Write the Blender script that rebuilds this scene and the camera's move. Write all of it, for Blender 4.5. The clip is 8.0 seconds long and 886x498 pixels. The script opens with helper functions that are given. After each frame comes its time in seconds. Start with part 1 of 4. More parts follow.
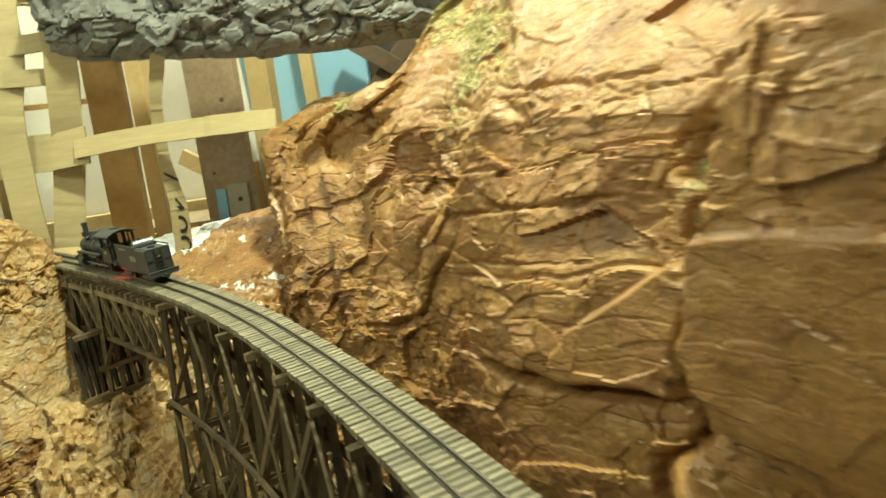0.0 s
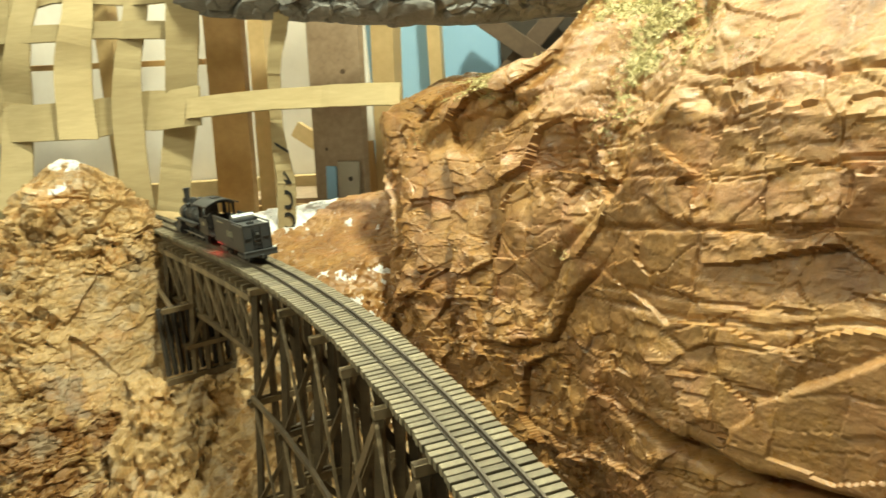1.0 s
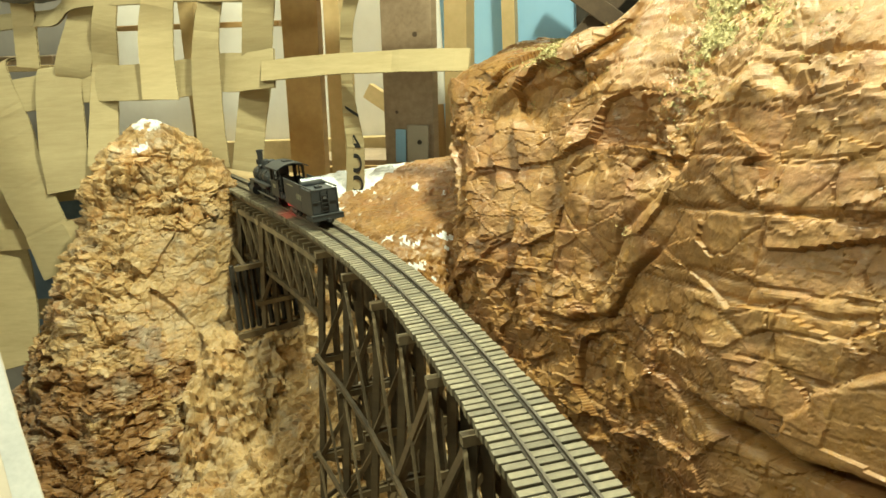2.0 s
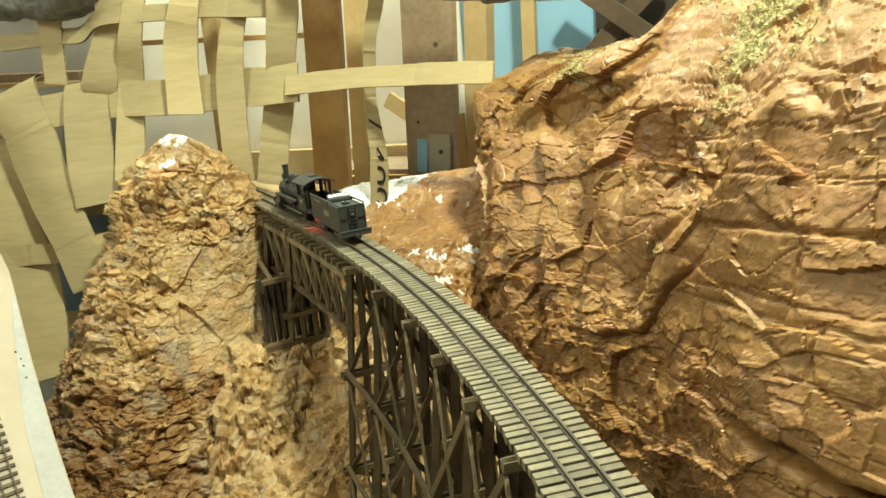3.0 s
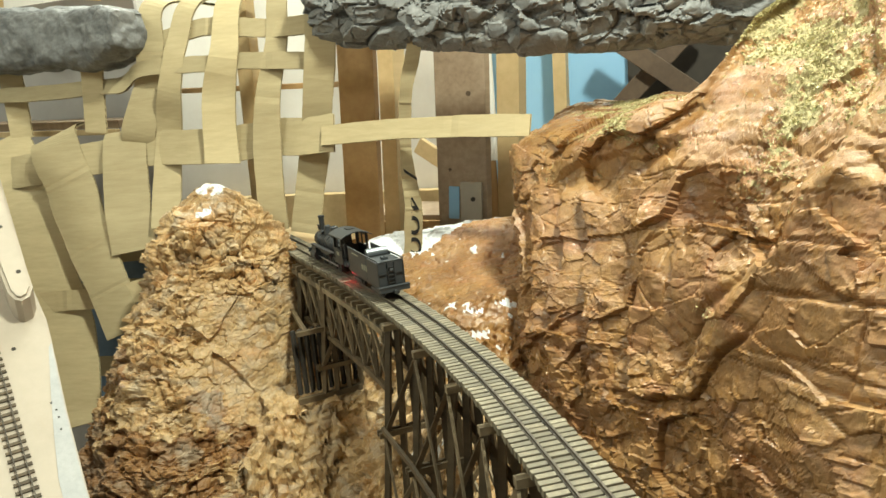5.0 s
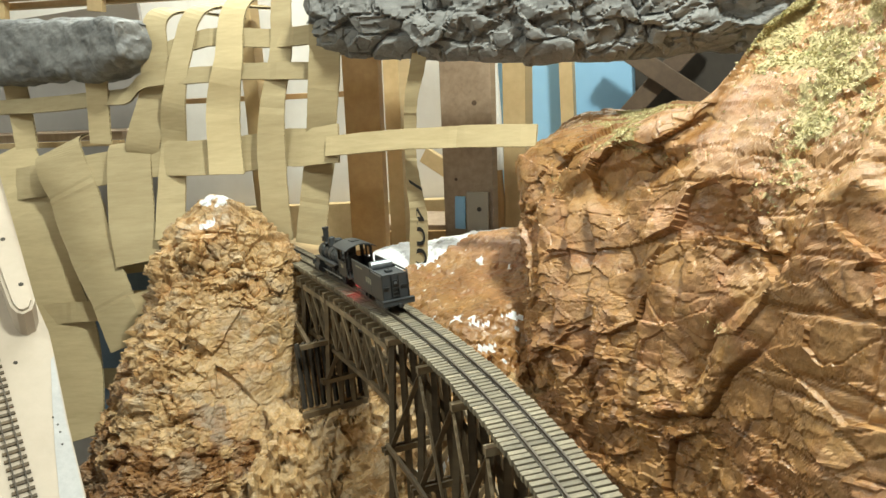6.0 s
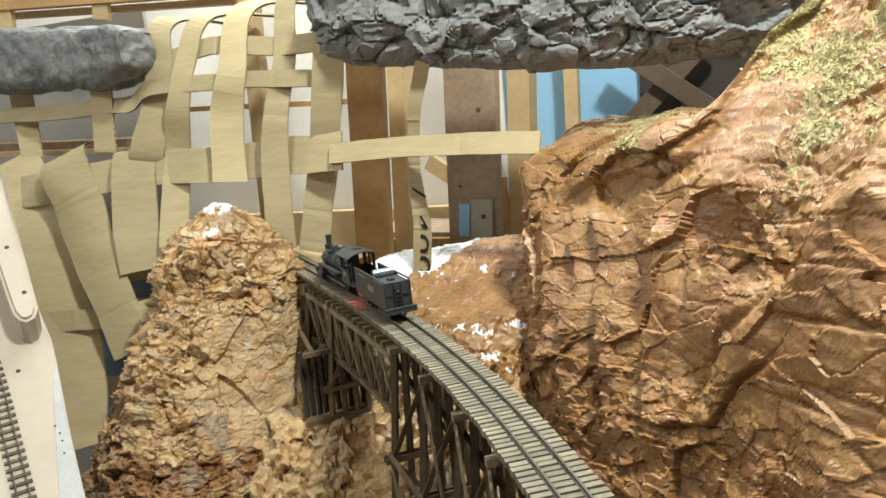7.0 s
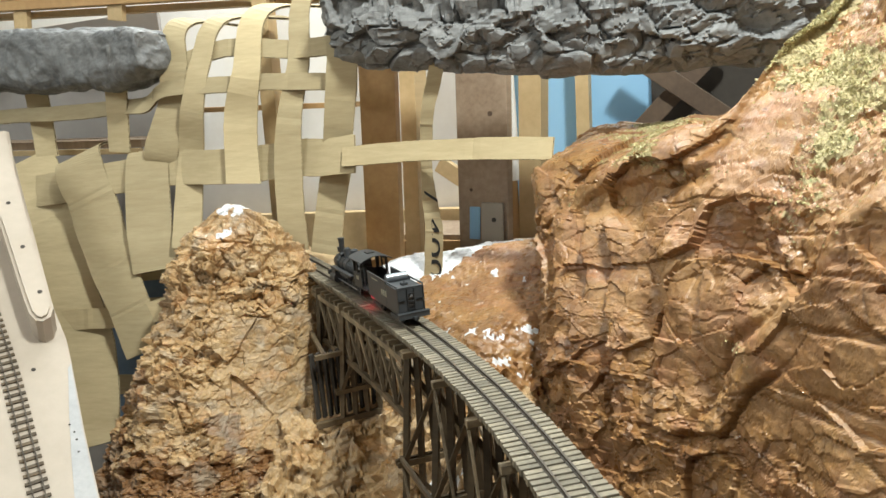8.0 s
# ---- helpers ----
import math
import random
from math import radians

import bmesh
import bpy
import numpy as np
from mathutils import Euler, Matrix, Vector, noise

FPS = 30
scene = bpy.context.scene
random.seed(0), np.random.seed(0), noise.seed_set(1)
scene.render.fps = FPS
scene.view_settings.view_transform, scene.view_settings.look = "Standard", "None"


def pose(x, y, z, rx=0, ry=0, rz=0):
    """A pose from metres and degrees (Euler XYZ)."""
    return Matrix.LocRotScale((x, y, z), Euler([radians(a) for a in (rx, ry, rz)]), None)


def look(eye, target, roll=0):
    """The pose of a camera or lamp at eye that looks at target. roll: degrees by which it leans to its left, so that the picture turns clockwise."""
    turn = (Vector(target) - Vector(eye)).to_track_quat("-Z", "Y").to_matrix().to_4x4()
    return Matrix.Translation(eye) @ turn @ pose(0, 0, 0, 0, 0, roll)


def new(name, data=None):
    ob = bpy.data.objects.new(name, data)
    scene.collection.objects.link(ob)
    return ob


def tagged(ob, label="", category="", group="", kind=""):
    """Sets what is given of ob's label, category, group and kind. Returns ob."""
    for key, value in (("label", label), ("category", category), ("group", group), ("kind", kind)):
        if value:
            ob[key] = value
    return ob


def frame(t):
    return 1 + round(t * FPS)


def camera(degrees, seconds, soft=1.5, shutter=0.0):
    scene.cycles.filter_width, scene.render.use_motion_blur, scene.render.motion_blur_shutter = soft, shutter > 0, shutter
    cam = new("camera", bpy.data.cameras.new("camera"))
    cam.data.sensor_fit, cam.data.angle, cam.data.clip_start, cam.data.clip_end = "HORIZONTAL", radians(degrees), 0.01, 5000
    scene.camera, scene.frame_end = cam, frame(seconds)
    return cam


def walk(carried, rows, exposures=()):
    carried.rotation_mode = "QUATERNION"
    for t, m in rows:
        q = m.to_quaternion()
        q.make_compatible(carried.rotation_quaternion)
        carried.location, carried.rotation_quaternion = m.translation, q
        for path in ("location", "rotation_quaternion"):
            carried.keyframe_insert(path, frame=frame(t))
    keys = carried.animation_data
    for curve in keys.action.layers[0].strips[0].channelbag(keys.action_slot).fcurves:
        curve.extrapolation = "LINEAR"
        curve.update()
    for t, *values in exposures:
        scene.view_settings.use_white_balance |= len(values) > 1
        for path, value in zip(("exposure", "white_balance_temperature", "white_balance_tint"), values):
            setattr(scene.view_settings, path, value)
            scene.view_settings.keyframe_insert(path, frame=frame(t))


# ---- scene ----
cam = camera(62.9, 8.0, shutter=0.5)
METRES, EYE, TILT, LEAN, TURN = 0.25, 1.5, -14.0, 9.0, 0.0
ROWS = [
    (0.0, 0.0, 0.0, 0.0, 0.0, 0.0, 0.0),
    (0.5, -0.1718, 0.3966, 0.0169, 2.03, -0.26, -3.5),
    (1.0, -0.1569, 0.4787, 0.0363, 7.66, -0.89, -6.39),
    (1.5, -0.1094, 0.4499, 0.0908, 11.4, -2.4, -7.74),
    (2.0, -0.1271, 0.4584, 0.0751, 13.3, -4.74, -8.06),
    (3.5, -0.1981, 0.4296, 0.1503, 14.85, -4.7, -7.4),
    (4.0, -0.2171, 0.4438, 0.1609, 15.26, -3.68, -7.85),
    (4.5, -0.254, 0.4419, 0.1783, 15.81, -2.72, -7.81),
    (6.0, -0.277, 0.4962, 0.2143, 16.79, -1.63, -7.55),
    (6.5, -0.2795, 0.5194, 0.2174, 17.13, -1.39, -7.45),
    (7.0, -0.2688, 0.5175, 0.2216, 17.29, -1.18, -7.48),
    (7.5, -0.2702, 0.5092, 0.2113, 17.52, -1.21, -7.71),
    (8.0, -0.293, 0.4899, 0.242, 17.81, -1.29, -8.08),
]
EXPOSURES = [(0.0, -0.05, 7800, -24), (0.5, 0.0, 7900, -12), (2.0, 0.0, 7800, -19), (4.0, 0.0, 6850, -12), (6.0, -0.10, 6250, -3), (8.0, -0.15, 5900, 3)]
walk(cam, [(t, pose(0, 0, EYE, TILT, LEAN, TURN) @ pose(METRES * x, METRES * y, METRES * z, 90 + pitch, roll, yaw)) for t, x, y, z, yaw, pitch, roll in ROWS], EXPOSURES)
C0, R0, DECK = (-2.63, -1.03), 2.929, 1.315      # bridge curve: centre, radius, tie tops


def clamp01(v):
    return np.clip(v, 0.0, 1.0)


def smooth(a, b, v):
    k = clamp01((np.asarray(v, float) - a) / (b - a))
    return k * k * (3 - 2 * k)


# ---- world and lights ----
world = bpy.data.worlds.new("world")
world.use_nodes = True
scene.world = world
world.node_tree.nodes["Background"].inputs["Color"].default_value = (1.0, 0.86, 0.68, 1)
world.node_tree.nodes["Background"].inputs["Strength"].default_value = 0.05


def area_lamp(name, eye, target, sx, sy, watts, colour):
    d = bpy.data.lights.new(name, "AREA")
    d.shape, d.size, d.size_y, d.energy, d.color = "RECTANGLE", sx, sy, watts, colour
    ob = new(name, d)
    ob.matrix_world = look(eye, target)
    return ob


KEY = area_lamp("unseen_overhead_lamp", (0.19, 0.56, 2.52), (-0.15, 0.78, 1.3), 0.12, 0.12, 31, (1.0, 0.95, 0.85))
ROOM = area_lamp("unseen_overhead_lamp", (-1.35, -0.05, 2.54), (-0.8, 1.0, 1.25), 1.1, 0.4, 19, (1.0, 0.96, 0.88))
# unseen fill added to brighten the back wall, no known fixture there
WALL_FILL = area_lamp("unseen_overhead_lamp", (-0.75, 1.56, 2.54), (-0.75, 1.6, 1.3), 1.2, 0.15, 25, (1.0, 0.98, 0.94))


# ---- materials ----
def material(name, build):
    m = bpy.data.materials.new(name)
    m.use_nodes = True
    nt = m.node_tree
    bsdf = nt.nodes["Principled BSDF"]
    build(nt, bsdf)
    return m


def node(nt, kind, **kw):
    n = nt.nodes.new(kind)
    for k, v in kw.items():
        n.inputs[k].default_value = v
    return n


def ramp(nt, fac, stops):
    r = nt.nodes.new("ShaderNodeValToRGB")
    els = r.color_ramp.elements
    while len(els) < len(stops):
        els.new(0.5)
    for e, (p, c) in zip(els, stops):
        e.position, e.color = p, (*c, 1)
    nt.links.new(fac, r.inputs["Fac"])
    return r.outputs["Color"]


def coords(nt, scale=(1, 1, 1), kind="Object"):
    tc = nt.nodes.new("ShaderNodeTexCoord")
    mp = nt.nodes.new("ShaderNodeMapping")
    mp.inputs["Scale"].default_value = scale
    nt.links.new(tc.outputs[kind], mp.inputs["Vector"])
    return mp.outputs["Vector"]


def noise_tex(nt, vec, scale, detail=5.0, rough=0.6, dist=0.0):
    n = node(nt, "ShaderNodeTexNoise", Scale=scale, Detail=detail, Roughness=rough, Distortion=dist)
    nt.links.new(vec, n.inputs["Vector"])
    return n.outputs["Fac"]


def mix(nt, fac, a, b, mode="MIX"):
    n = nt.nodes.new("ShaderNodeMix")
    n.data_type, n.blend_type = "RGBA", mode
    for k, v in ((0, fac), (6, a), (7, b)):
        if isinstance(v, (int, float)):
            n.inputs[k].default_value = v
        elif isinstance(v, tuple):
            n.inputs[k].default_value = (*v, 1)
        else:
            nt.links.new(v, n.inputs[k])
    return n.outputs[2]


def bump(nt, bsdf, height, strength, distance):
    b = node(nt, "ShaderNodeBump", Strength=strength, Distance=distance)
    nt.links.new(height, b.inputs["Height"])
    nt.links.new(b.outputs["Normal"], bsdf.inputs["Normal"])


def rock_material(name, dark, mid, light, pale, rough, wash=0.5, cracks=None, grit=0.003, tints=None):
    def build(nt, bsdf):
        v = coords(nt)
        broad = noise_tex(nt, v, 9.0, 4, 0.6, 0.6)
        base = ramp(nt, broad, [(0.30, dark), (0.42, mid), (0.56, light), (0.68, mid), (0.84, dark)])
        strata = noise_tex(nt, coords(nt, (6, 6, 30)), 1.0, 5, 0.65, 0.6)
        base = mix(nt, 0.45, base, ramp(nt, strata, [(0.3, dark), (0.5, light), (0.7, mid)]))
        for (tint, scale), lift in zip(tints or (), (0.0, 3.7)):            # washes of other colours, each in patches
            patch = noise_tex(nt, coords(nt, (1, 1, 1.6)), scale, 6, 0.62, 0.4 + lift * 0.1)
            base = mix(nt, ramp(nt, patch, [(0.50, (0, 0, 0)), (0.66, (0.75,) * 3)]), base, tint)
        grain = noise_tex(nt, v, 210.0, 7, 0.75)
        base = mix(nt, 0.6, base, ramp(nt, grain, [(0.3, (0.45, 0.42, 0.4)), (0.55, (1, 1, 1)), (0.8, (1.25, 1.2, 1.1))]), "MULTIPLY")
        dust = noise_tex(nt, v, 30.0, 8, 0.72, 0.3)
        base = mix(nt, ramp(nt, dust, [(0.54, (0, 0, 0)), (0.72, (wash, wash, wash))]), base, pale)
        nt.links.new(ramp(nt, noise_tex(nt, v, 60.0, 5, 0.6), [(0.35, (rough - 0.10,) * 3), (0.65, (rough + 0.25,) * 3)]), bsdf.inputs["Roughness"])
        bsdf.inputs["Specular IOR Level"].default_value = 0.75
        fine = noise_tex(nt, v, 85.0, 10, 0.68, 0.25)
        chip = node(nt, "ShaderNodeTexVoronoi", Scale=120.0)
        nt.links.new(coords(nt, (1, 1, 1.7)), chip.inputs["Vector"])
        fine = mix(nt, 0.2, fine, chip.outputs["Distance"])
        if cracks:                                     # short dark wash lines in the bedding
            vo = node(nt, "ShaderNodeTexVoronoi", Scale=1.0)
            vo.feature = "DISTANCE_TO_EDGE"
            warp = node(nt, "ShaderNodeTexNoise", Scale=12.0, Detail=5.0, Roughness=0.6)
            nt.links.new(v, warp.inputs["Vector"])
            big = nt.nodes.new("ShaderNodeVectorMath")
            big.operation = "MULTIPLY"
            big.inputs[1].default_value = (13, 13, 34)
            nt.links.new(v, big.inputs[0])
            wv = nt.nodes.new("ShaderNodeVectorMath")
            wv.operation = "MULTIPLY_ADD"
            wv.inputs[1].default_value = (1.1, 1.1, 1.1)
            nt.links.new(warp.outputs["Color"], wv.inputs[0])
            nt.links.new(big.outputs[0], wv.inputs[2])
            nt.links.new(wv.outputs[0], vo.inputs["Vector"])
            line = ramp(nt, vo.outputs["Distance"], [(0.0, (0.0,) * 3), (0.035, (1.0,) * 3)])
            gate = ramp(nt, noise_tex(nt, v, 26.0, 4, 0.65), [(0.54, (0.0,) * 3), (0.66, (0.8,) * 3)])
            crack = mix(nt, gate, (1.0, 1.0, 1.0), line)
            base = mix(nt, crack, cracks, base)
            fine = mix(nt, 1.0, fine, mix(nt, 0.6, (1.0, 1.0, 1.0), crack), "MULTIPLY")
        nt.links.new(base, bsdf.inputs["Base Color"])
        bump(nt, bsdf, fine, 0.9, grit)
    return material(name, build)


RED_ROCK = rock_material("red_sandstone_plaster", (0.148, 0.060, 0.018), (0.302, 0.150, 0.051), (0.402, 0.226, 0.084), (0.52, 0.37, 0.200), 0.27, 0.30, (0.05, 0.022, 0.008), 0.0022, (((0.41, 0.205, 0.102), 14.0), ((0.205, 0.095, 0.034), 19.0)))
TAN_ROCK = rock_material("tan_rubble_plaster", (0.21, 0.115, 0.045), (0.44, 0.285, 0.13), (0.59, 0.405, 0.20), (0.74, 0.60, 0.40), 0.26, 0.5, None, 0.0045, (((0.50, 0.27, 0.10), 17.0), ((0.43, 0.35, 0.25), 21.0)))
# red-brown stain whose dark tones also paint the spire's shaded flank
STAIN_SHADE_ROCK = rock_material("stained_and_shaded_rubble", (0.13, 0.052, 0.018), (0.26, 0.125, 0.045), (0.36, 0.20, 0.08), (0.55, 0.42, 0.27), 0.28, 0.45, None, 0.0045, (((0.36, 0.30, 0.22), 24.0),))
GREY_ROCK = rock_material("grey_rock_casting", (0.085, 0.089, 0.093), (0.17, 0.174, 0.176), (0.22, 0.223, 0.222), (0.30, 0.305, 0.30), 0.55, 0.4, (0.012, 0.012, 0.013), 0.003)
SMOOTH_GREY = rock_material("mottled_grey_plaster", (0.035, 0.037, 0.04), (0.115, 0.118, 0.121), (0.175, 0.178, 0.178), (0.25, 0.255, 0.25), 0.55, 0.3, None, 0.002, (((0.05, 0.053, 0.056), 15.0),))


def plain(name, a, b, scale=40.0, rough=0.6, bumped=0.3, stretch=(1, 1, 1), metal=0.0, vary=0.0, depth=0.001):
    def build(nt, bsdf):
        v = coords(nt, stretch)
        n1, n2 = noise_tex(nt, v, scale, 6, 0.65, 0.2), noise_tex(nt, v, scale * 0.15, 3, 0.5)
        col = mix(nt, 0.4, ramp(nt, n1, [(0.3, a), (0.7, b)]), ramp(nt, n2, [(0.35, a), (0.65, b)]))
        if vary:
            oi = nt.nodes.new("ShaderNodeObjectInfo")
            col = mix(nt, 1.0, col, ramp(nt, oi.outputs["Random"], [(0.0, (1 - vary,) * 3), (1.0, (1 + vary,) * 3)]), "MULTIPLY")
        nt.links.new(col, bsdf.inputs["Base Color"])
        bsdf.inputs["Roughness"].default_value = rough
        bsdf.inputs["Metallic"].default_value = metal
        if bumped:
            bump(nt, bsdf, n1, bumped, depth)
    return material(name, build)


WOOD_DARK = plain("stained_trestle_wood", (0.048, 0.034, 0.020), (0.165, 0.118, 0.064), 60, 0.6, 0.4, (1, 1, 0.15), vary=0.35)
WOOD_CAP = plain("weathered_cap_wood", (0.10, 0.076, 0.047), (0.27, 0.21, 0.13), 60, 0.6, 0.4, (1, 1, 1), vary=0.3)
TIE_WOOD = plain("weathered_tie_wood", (0.115, 0.098, 0.068), (0.26, 0.23, 0.165), 120, 0.6, 0.4, vary=0.28)
RAIL = plain("weathered_rail", (0.06, 0.05, 0.04), (0.12, 0.1, 0.075), 90, 0.5, 0.1, metal=0.3)
CARD = plain("corrugated_cardboard", (0.43, 0.345, 0.195), (0.57, 0.475, 0.285), 4, 0.75, 0.35, (7, 7, 48), vary=0.2)
FLUTE = plain("cardboard_core", (0.16, 0.115, 0.06), (0.22, 0.165, 0.09), 60, 0.85, 0.1)
PINE = plain("pine_board", (0.50, 0.36, 0.18), (0.64, 0.48, 0.26), 22, 0.55, 0.2, (3, 3, 0.25), vary=0.1)
BROWN_PLANK = plain("brown_plank", (0.40, 0.24, 0.10), (0.55, 0.36, 0.165), 22, 0.5, 0.2, (3, 3, 0.25))
OLD_STUD = plain("weathered_stud", (0.25, 0.175, 0.115), (0.45, 0.345, 0.245), 26, 0.6, 0.3, (3, 3, 0.22))
WHITE_WALL = plain("white_wall_paint", (0.74, 0.70, 0.64), (0.82, 0.79, 0.74), 30, 0.7, 0.1)
PLASTER = plain("white_plaster", (0.72, 0.74, 0.78), (0.85, 0.86, 0.88), 90, 0.5, 0.6, depth=0.003)
BEIGE = plain("beige_painted_board", (0.42, 0.36, 0.29), (0.49, 0.425, 0.35), 40, 0.55, 0.2)
BLUE = plain("pale_blue_sheet", (0.26, 0.48, 0.72), (0.33, 0.56, 0.80), 8, 0.5, 0.1)
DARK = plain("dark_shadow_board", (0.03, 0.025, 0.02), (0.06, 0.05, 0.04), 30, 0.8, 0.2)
INK = plain("black_ink", (0.012, 0.012, 0.012), (0.02, 0.02, 0.02), 50, 0.6, 0)
FLOOR = plain("concrete_floor", (0.20, 0.19, 0.18), (0.28, 0.27, 0.25), 6, 0.7, 0.2)


# ---- mesh helpers ----
def mesh_object(name, verts, faces, mat, parent=None, smooth_on=False, label=""):
    me = bpy.data.meshes.new(name)
    me.from_pydata([tuple(map(float, v)) for v in verts], [], faces)
    me.update()
    me.materials.append(mat)
    if smooth_on:
        me.polygons.foreach_set("use_smooth", [True] * len(me.polygons))
    ob = new(name, me)
    if parent:
        ob.parent = parent
    if label:
        ob["label"] = label
    return ob


def part(name, bm, mat, parent=None, label="", smooth_on=False):
    me = bpy.data.meshes.new(name)
    bmesh.ops.recalc_face_normals(bm, faces=bm.faces)
    bm.to_mesh(me)
    bm.free()
    me.materials.append(mat)
    if smooth_on:
        me.polygons.foreach_set("use_smooth", [True] * len(me.polygons))
    ob = new(name, me)
    if parent:
        ob.parent = parent
    if label:
        ob["label"] = label
    return ob


def empty(name, at=(0, 0, 0)):
    ob = new(name)
    ob.empty_display_size = 0.02
    ob.location = at
    return ob


def box_bm(sx, sy, sz, m=None, bevel=0.0, bm=None):
    """A box of that size round the origin, moved by m."""
    bm = bm or bmesh.new()
    made = bmesh.ops.create_cube(bm, size=1.0, matrix=(m or Matrix()) @ Matrix.Diagonal((sx, sy, sz, 1)))
    if bevel:
        edges = list({e for v in made["verts"] for e in v.link_edges})
        bmesh.ops.bevel(bm, geom=edges, offset=bevel, segments=2, affect="EDGES", profile=0.6)
    return bm


def cyl_bm(r1, r2, depth, m=None, seg=20, bm=None, caps=True):
    bm = bm or bmesh.new()
    bmesh.ops.create_cone(bm, cap_ends=caps, segments=seg, radius1=r1, radius2=r2, depth=depth, matrix=m or Matrix())
    return bm


def along(p0, p1, up=(0, 0, 1)):
    """A frame at the middle of p0 and p1 whose y runs from one to the other."""
    p0, p1, up = Vector(p0), Vector(p1), Vector(up)
    y = (p1 - p0).normalized()
    if abs(y.dot(up)) > 0.98:
        up = Vector((1, 0, 0))
    x = y.cross(up).normalized()
    z = x.cross(y)
    m = Matrix((x, y, z)).transposed().to_4x4()
    m.translation = (p0 + p1) / 2
    return m, (p1 - p0).length


def timber(name, p0, p1, w, h, mat, parent, label="", bevel=0.0, up=(0, 0, 1)):
    m, length = along(p0, p1, up)
    ob = part(name, box_bm(w, length, h, bevel=bevel), mat, parent, label)
    ob.matrix_world = m
    return ob


XCYL = Matrix.Rotation(radians(90), 4, "Y")       # a cylinder along x
YCYL = Matrix.Rotation(radians(90), 4, "X")       # a cylinder along y


def at(x, y, z):
    return Matrix.Translation((x, y, z))


# ---- noise fields ----
def hashed(i, j, k, seed):
    h = (i.astype(np.int64) * 374761393 + j.astype(np.int64) * 668265263 + k.astype(np.int64) * 2147483647 + seed * 974711) & 0xFFFFFFFF
    h = ((h ^ (h >> 13)) * 1274126177) & 0xFFFFFFFF
    h = ((h ^ (h >> 16)) * 2246822519) & 0xFFFFFFFF
    h = h ^ (h >> 15)
    return (h & 0xFFFFFF) / float(0x1000000)


def value_noise(p, seed=0):
    f = np.floor(p)
    w = p - f
    w = w * w * w * (w * (w * 6 - 15) + 10)
    i, j, k = f.astype(np.int64).T
    out = 0.0
    for a in (0, 1):
        for b in (0, 1):
            for c in (0, 1):
                g = (w[:, 0] if a else 1 - w[:, 0]) * (w[:, 1] if b else 1 - w[:, 1]) * (w[:, 2] if c else 1 - w[:, 2])
                out = out + g * hashed(i + a, j + b, k + c, seed)
    return out * 2 - 1


def fbm(p, octaves=4, seed=0, gain=0.5):
    out, amp = 0.0, 1.0
    for o in range(octaves):
        out = out + amp * value_noise(p * 2.03 ** o, seed + o)
        amp *= gain
    return out


def cells(p, seed=0):
    """Nearest cell of a jittered grid: distance to its edge, a random number, and a random tilt."""
    f = np.floor(p).astype(np.int64)
    n = len(p)
    d1, d2 = np.full(n, 9.0), np.full(n, 9.0)
    best = np.zeros((n, 3))
    off = np.zeros((n, 3))
    for a in (-1, 0, 1):
        for b in (-1, 0, 1):
            for c in (-1, 0, 1):
                i, j, k = f[:, 0] + a, f[:, 1] + b, f[:, 2] + c
                q = np.stack([i + hashed(i, j, k, seed), j + hashed(i, j, k, seed + 1), k + hashed(i, j, k, seed + 2)], 1) - p
                d = np.sqrt((q * q).sum(1))
                near = d < d1
                d2 = np.where(near, d1, np.minimum(d2, d))
                d1 = np.where(near, d, d1)
                best[near] = np.stack([i, j, k], 1)[near]
                off[near] = q[near]
    i, j, k = best.T
    tilt = np.stack([hashed(i, j, k, seed + s) for s in (4, 5, 6)], 1) * 2 - 1
    return d2 - d1, hashed(i, j, k, seed + 3), (tilt * off).sum(1)


def beds(s, z, height, seed):
    """Courses of split blocks: how proud each stands (-0.5 to 0.5), how near its edge, and where in its height."""
    zz = z / height + 0.45 * np.sin(z / height * 1.7 + seed)
    k = np.floor(zz)
    fz = zz - k
    one = np.zeros_like(k)
    width = height * (1.4 + 3.6 * hashed(k, one, one, seed))
    ss = s / width + 7.0 * hashed(k, one, one, seed + 1)
    b = np.floor(ss)
    fs = ss - b
    edge = np.minimum(np.minimum(fz, 1 - fz) * height, np.minimum(fs, 1 - fs) * width * 1.6)
    return hashed(k, b, one, seed + 2) - 0.5, edge, fz, hashed(k, b, one, seed + 3) - 0.5, fs - 0.5


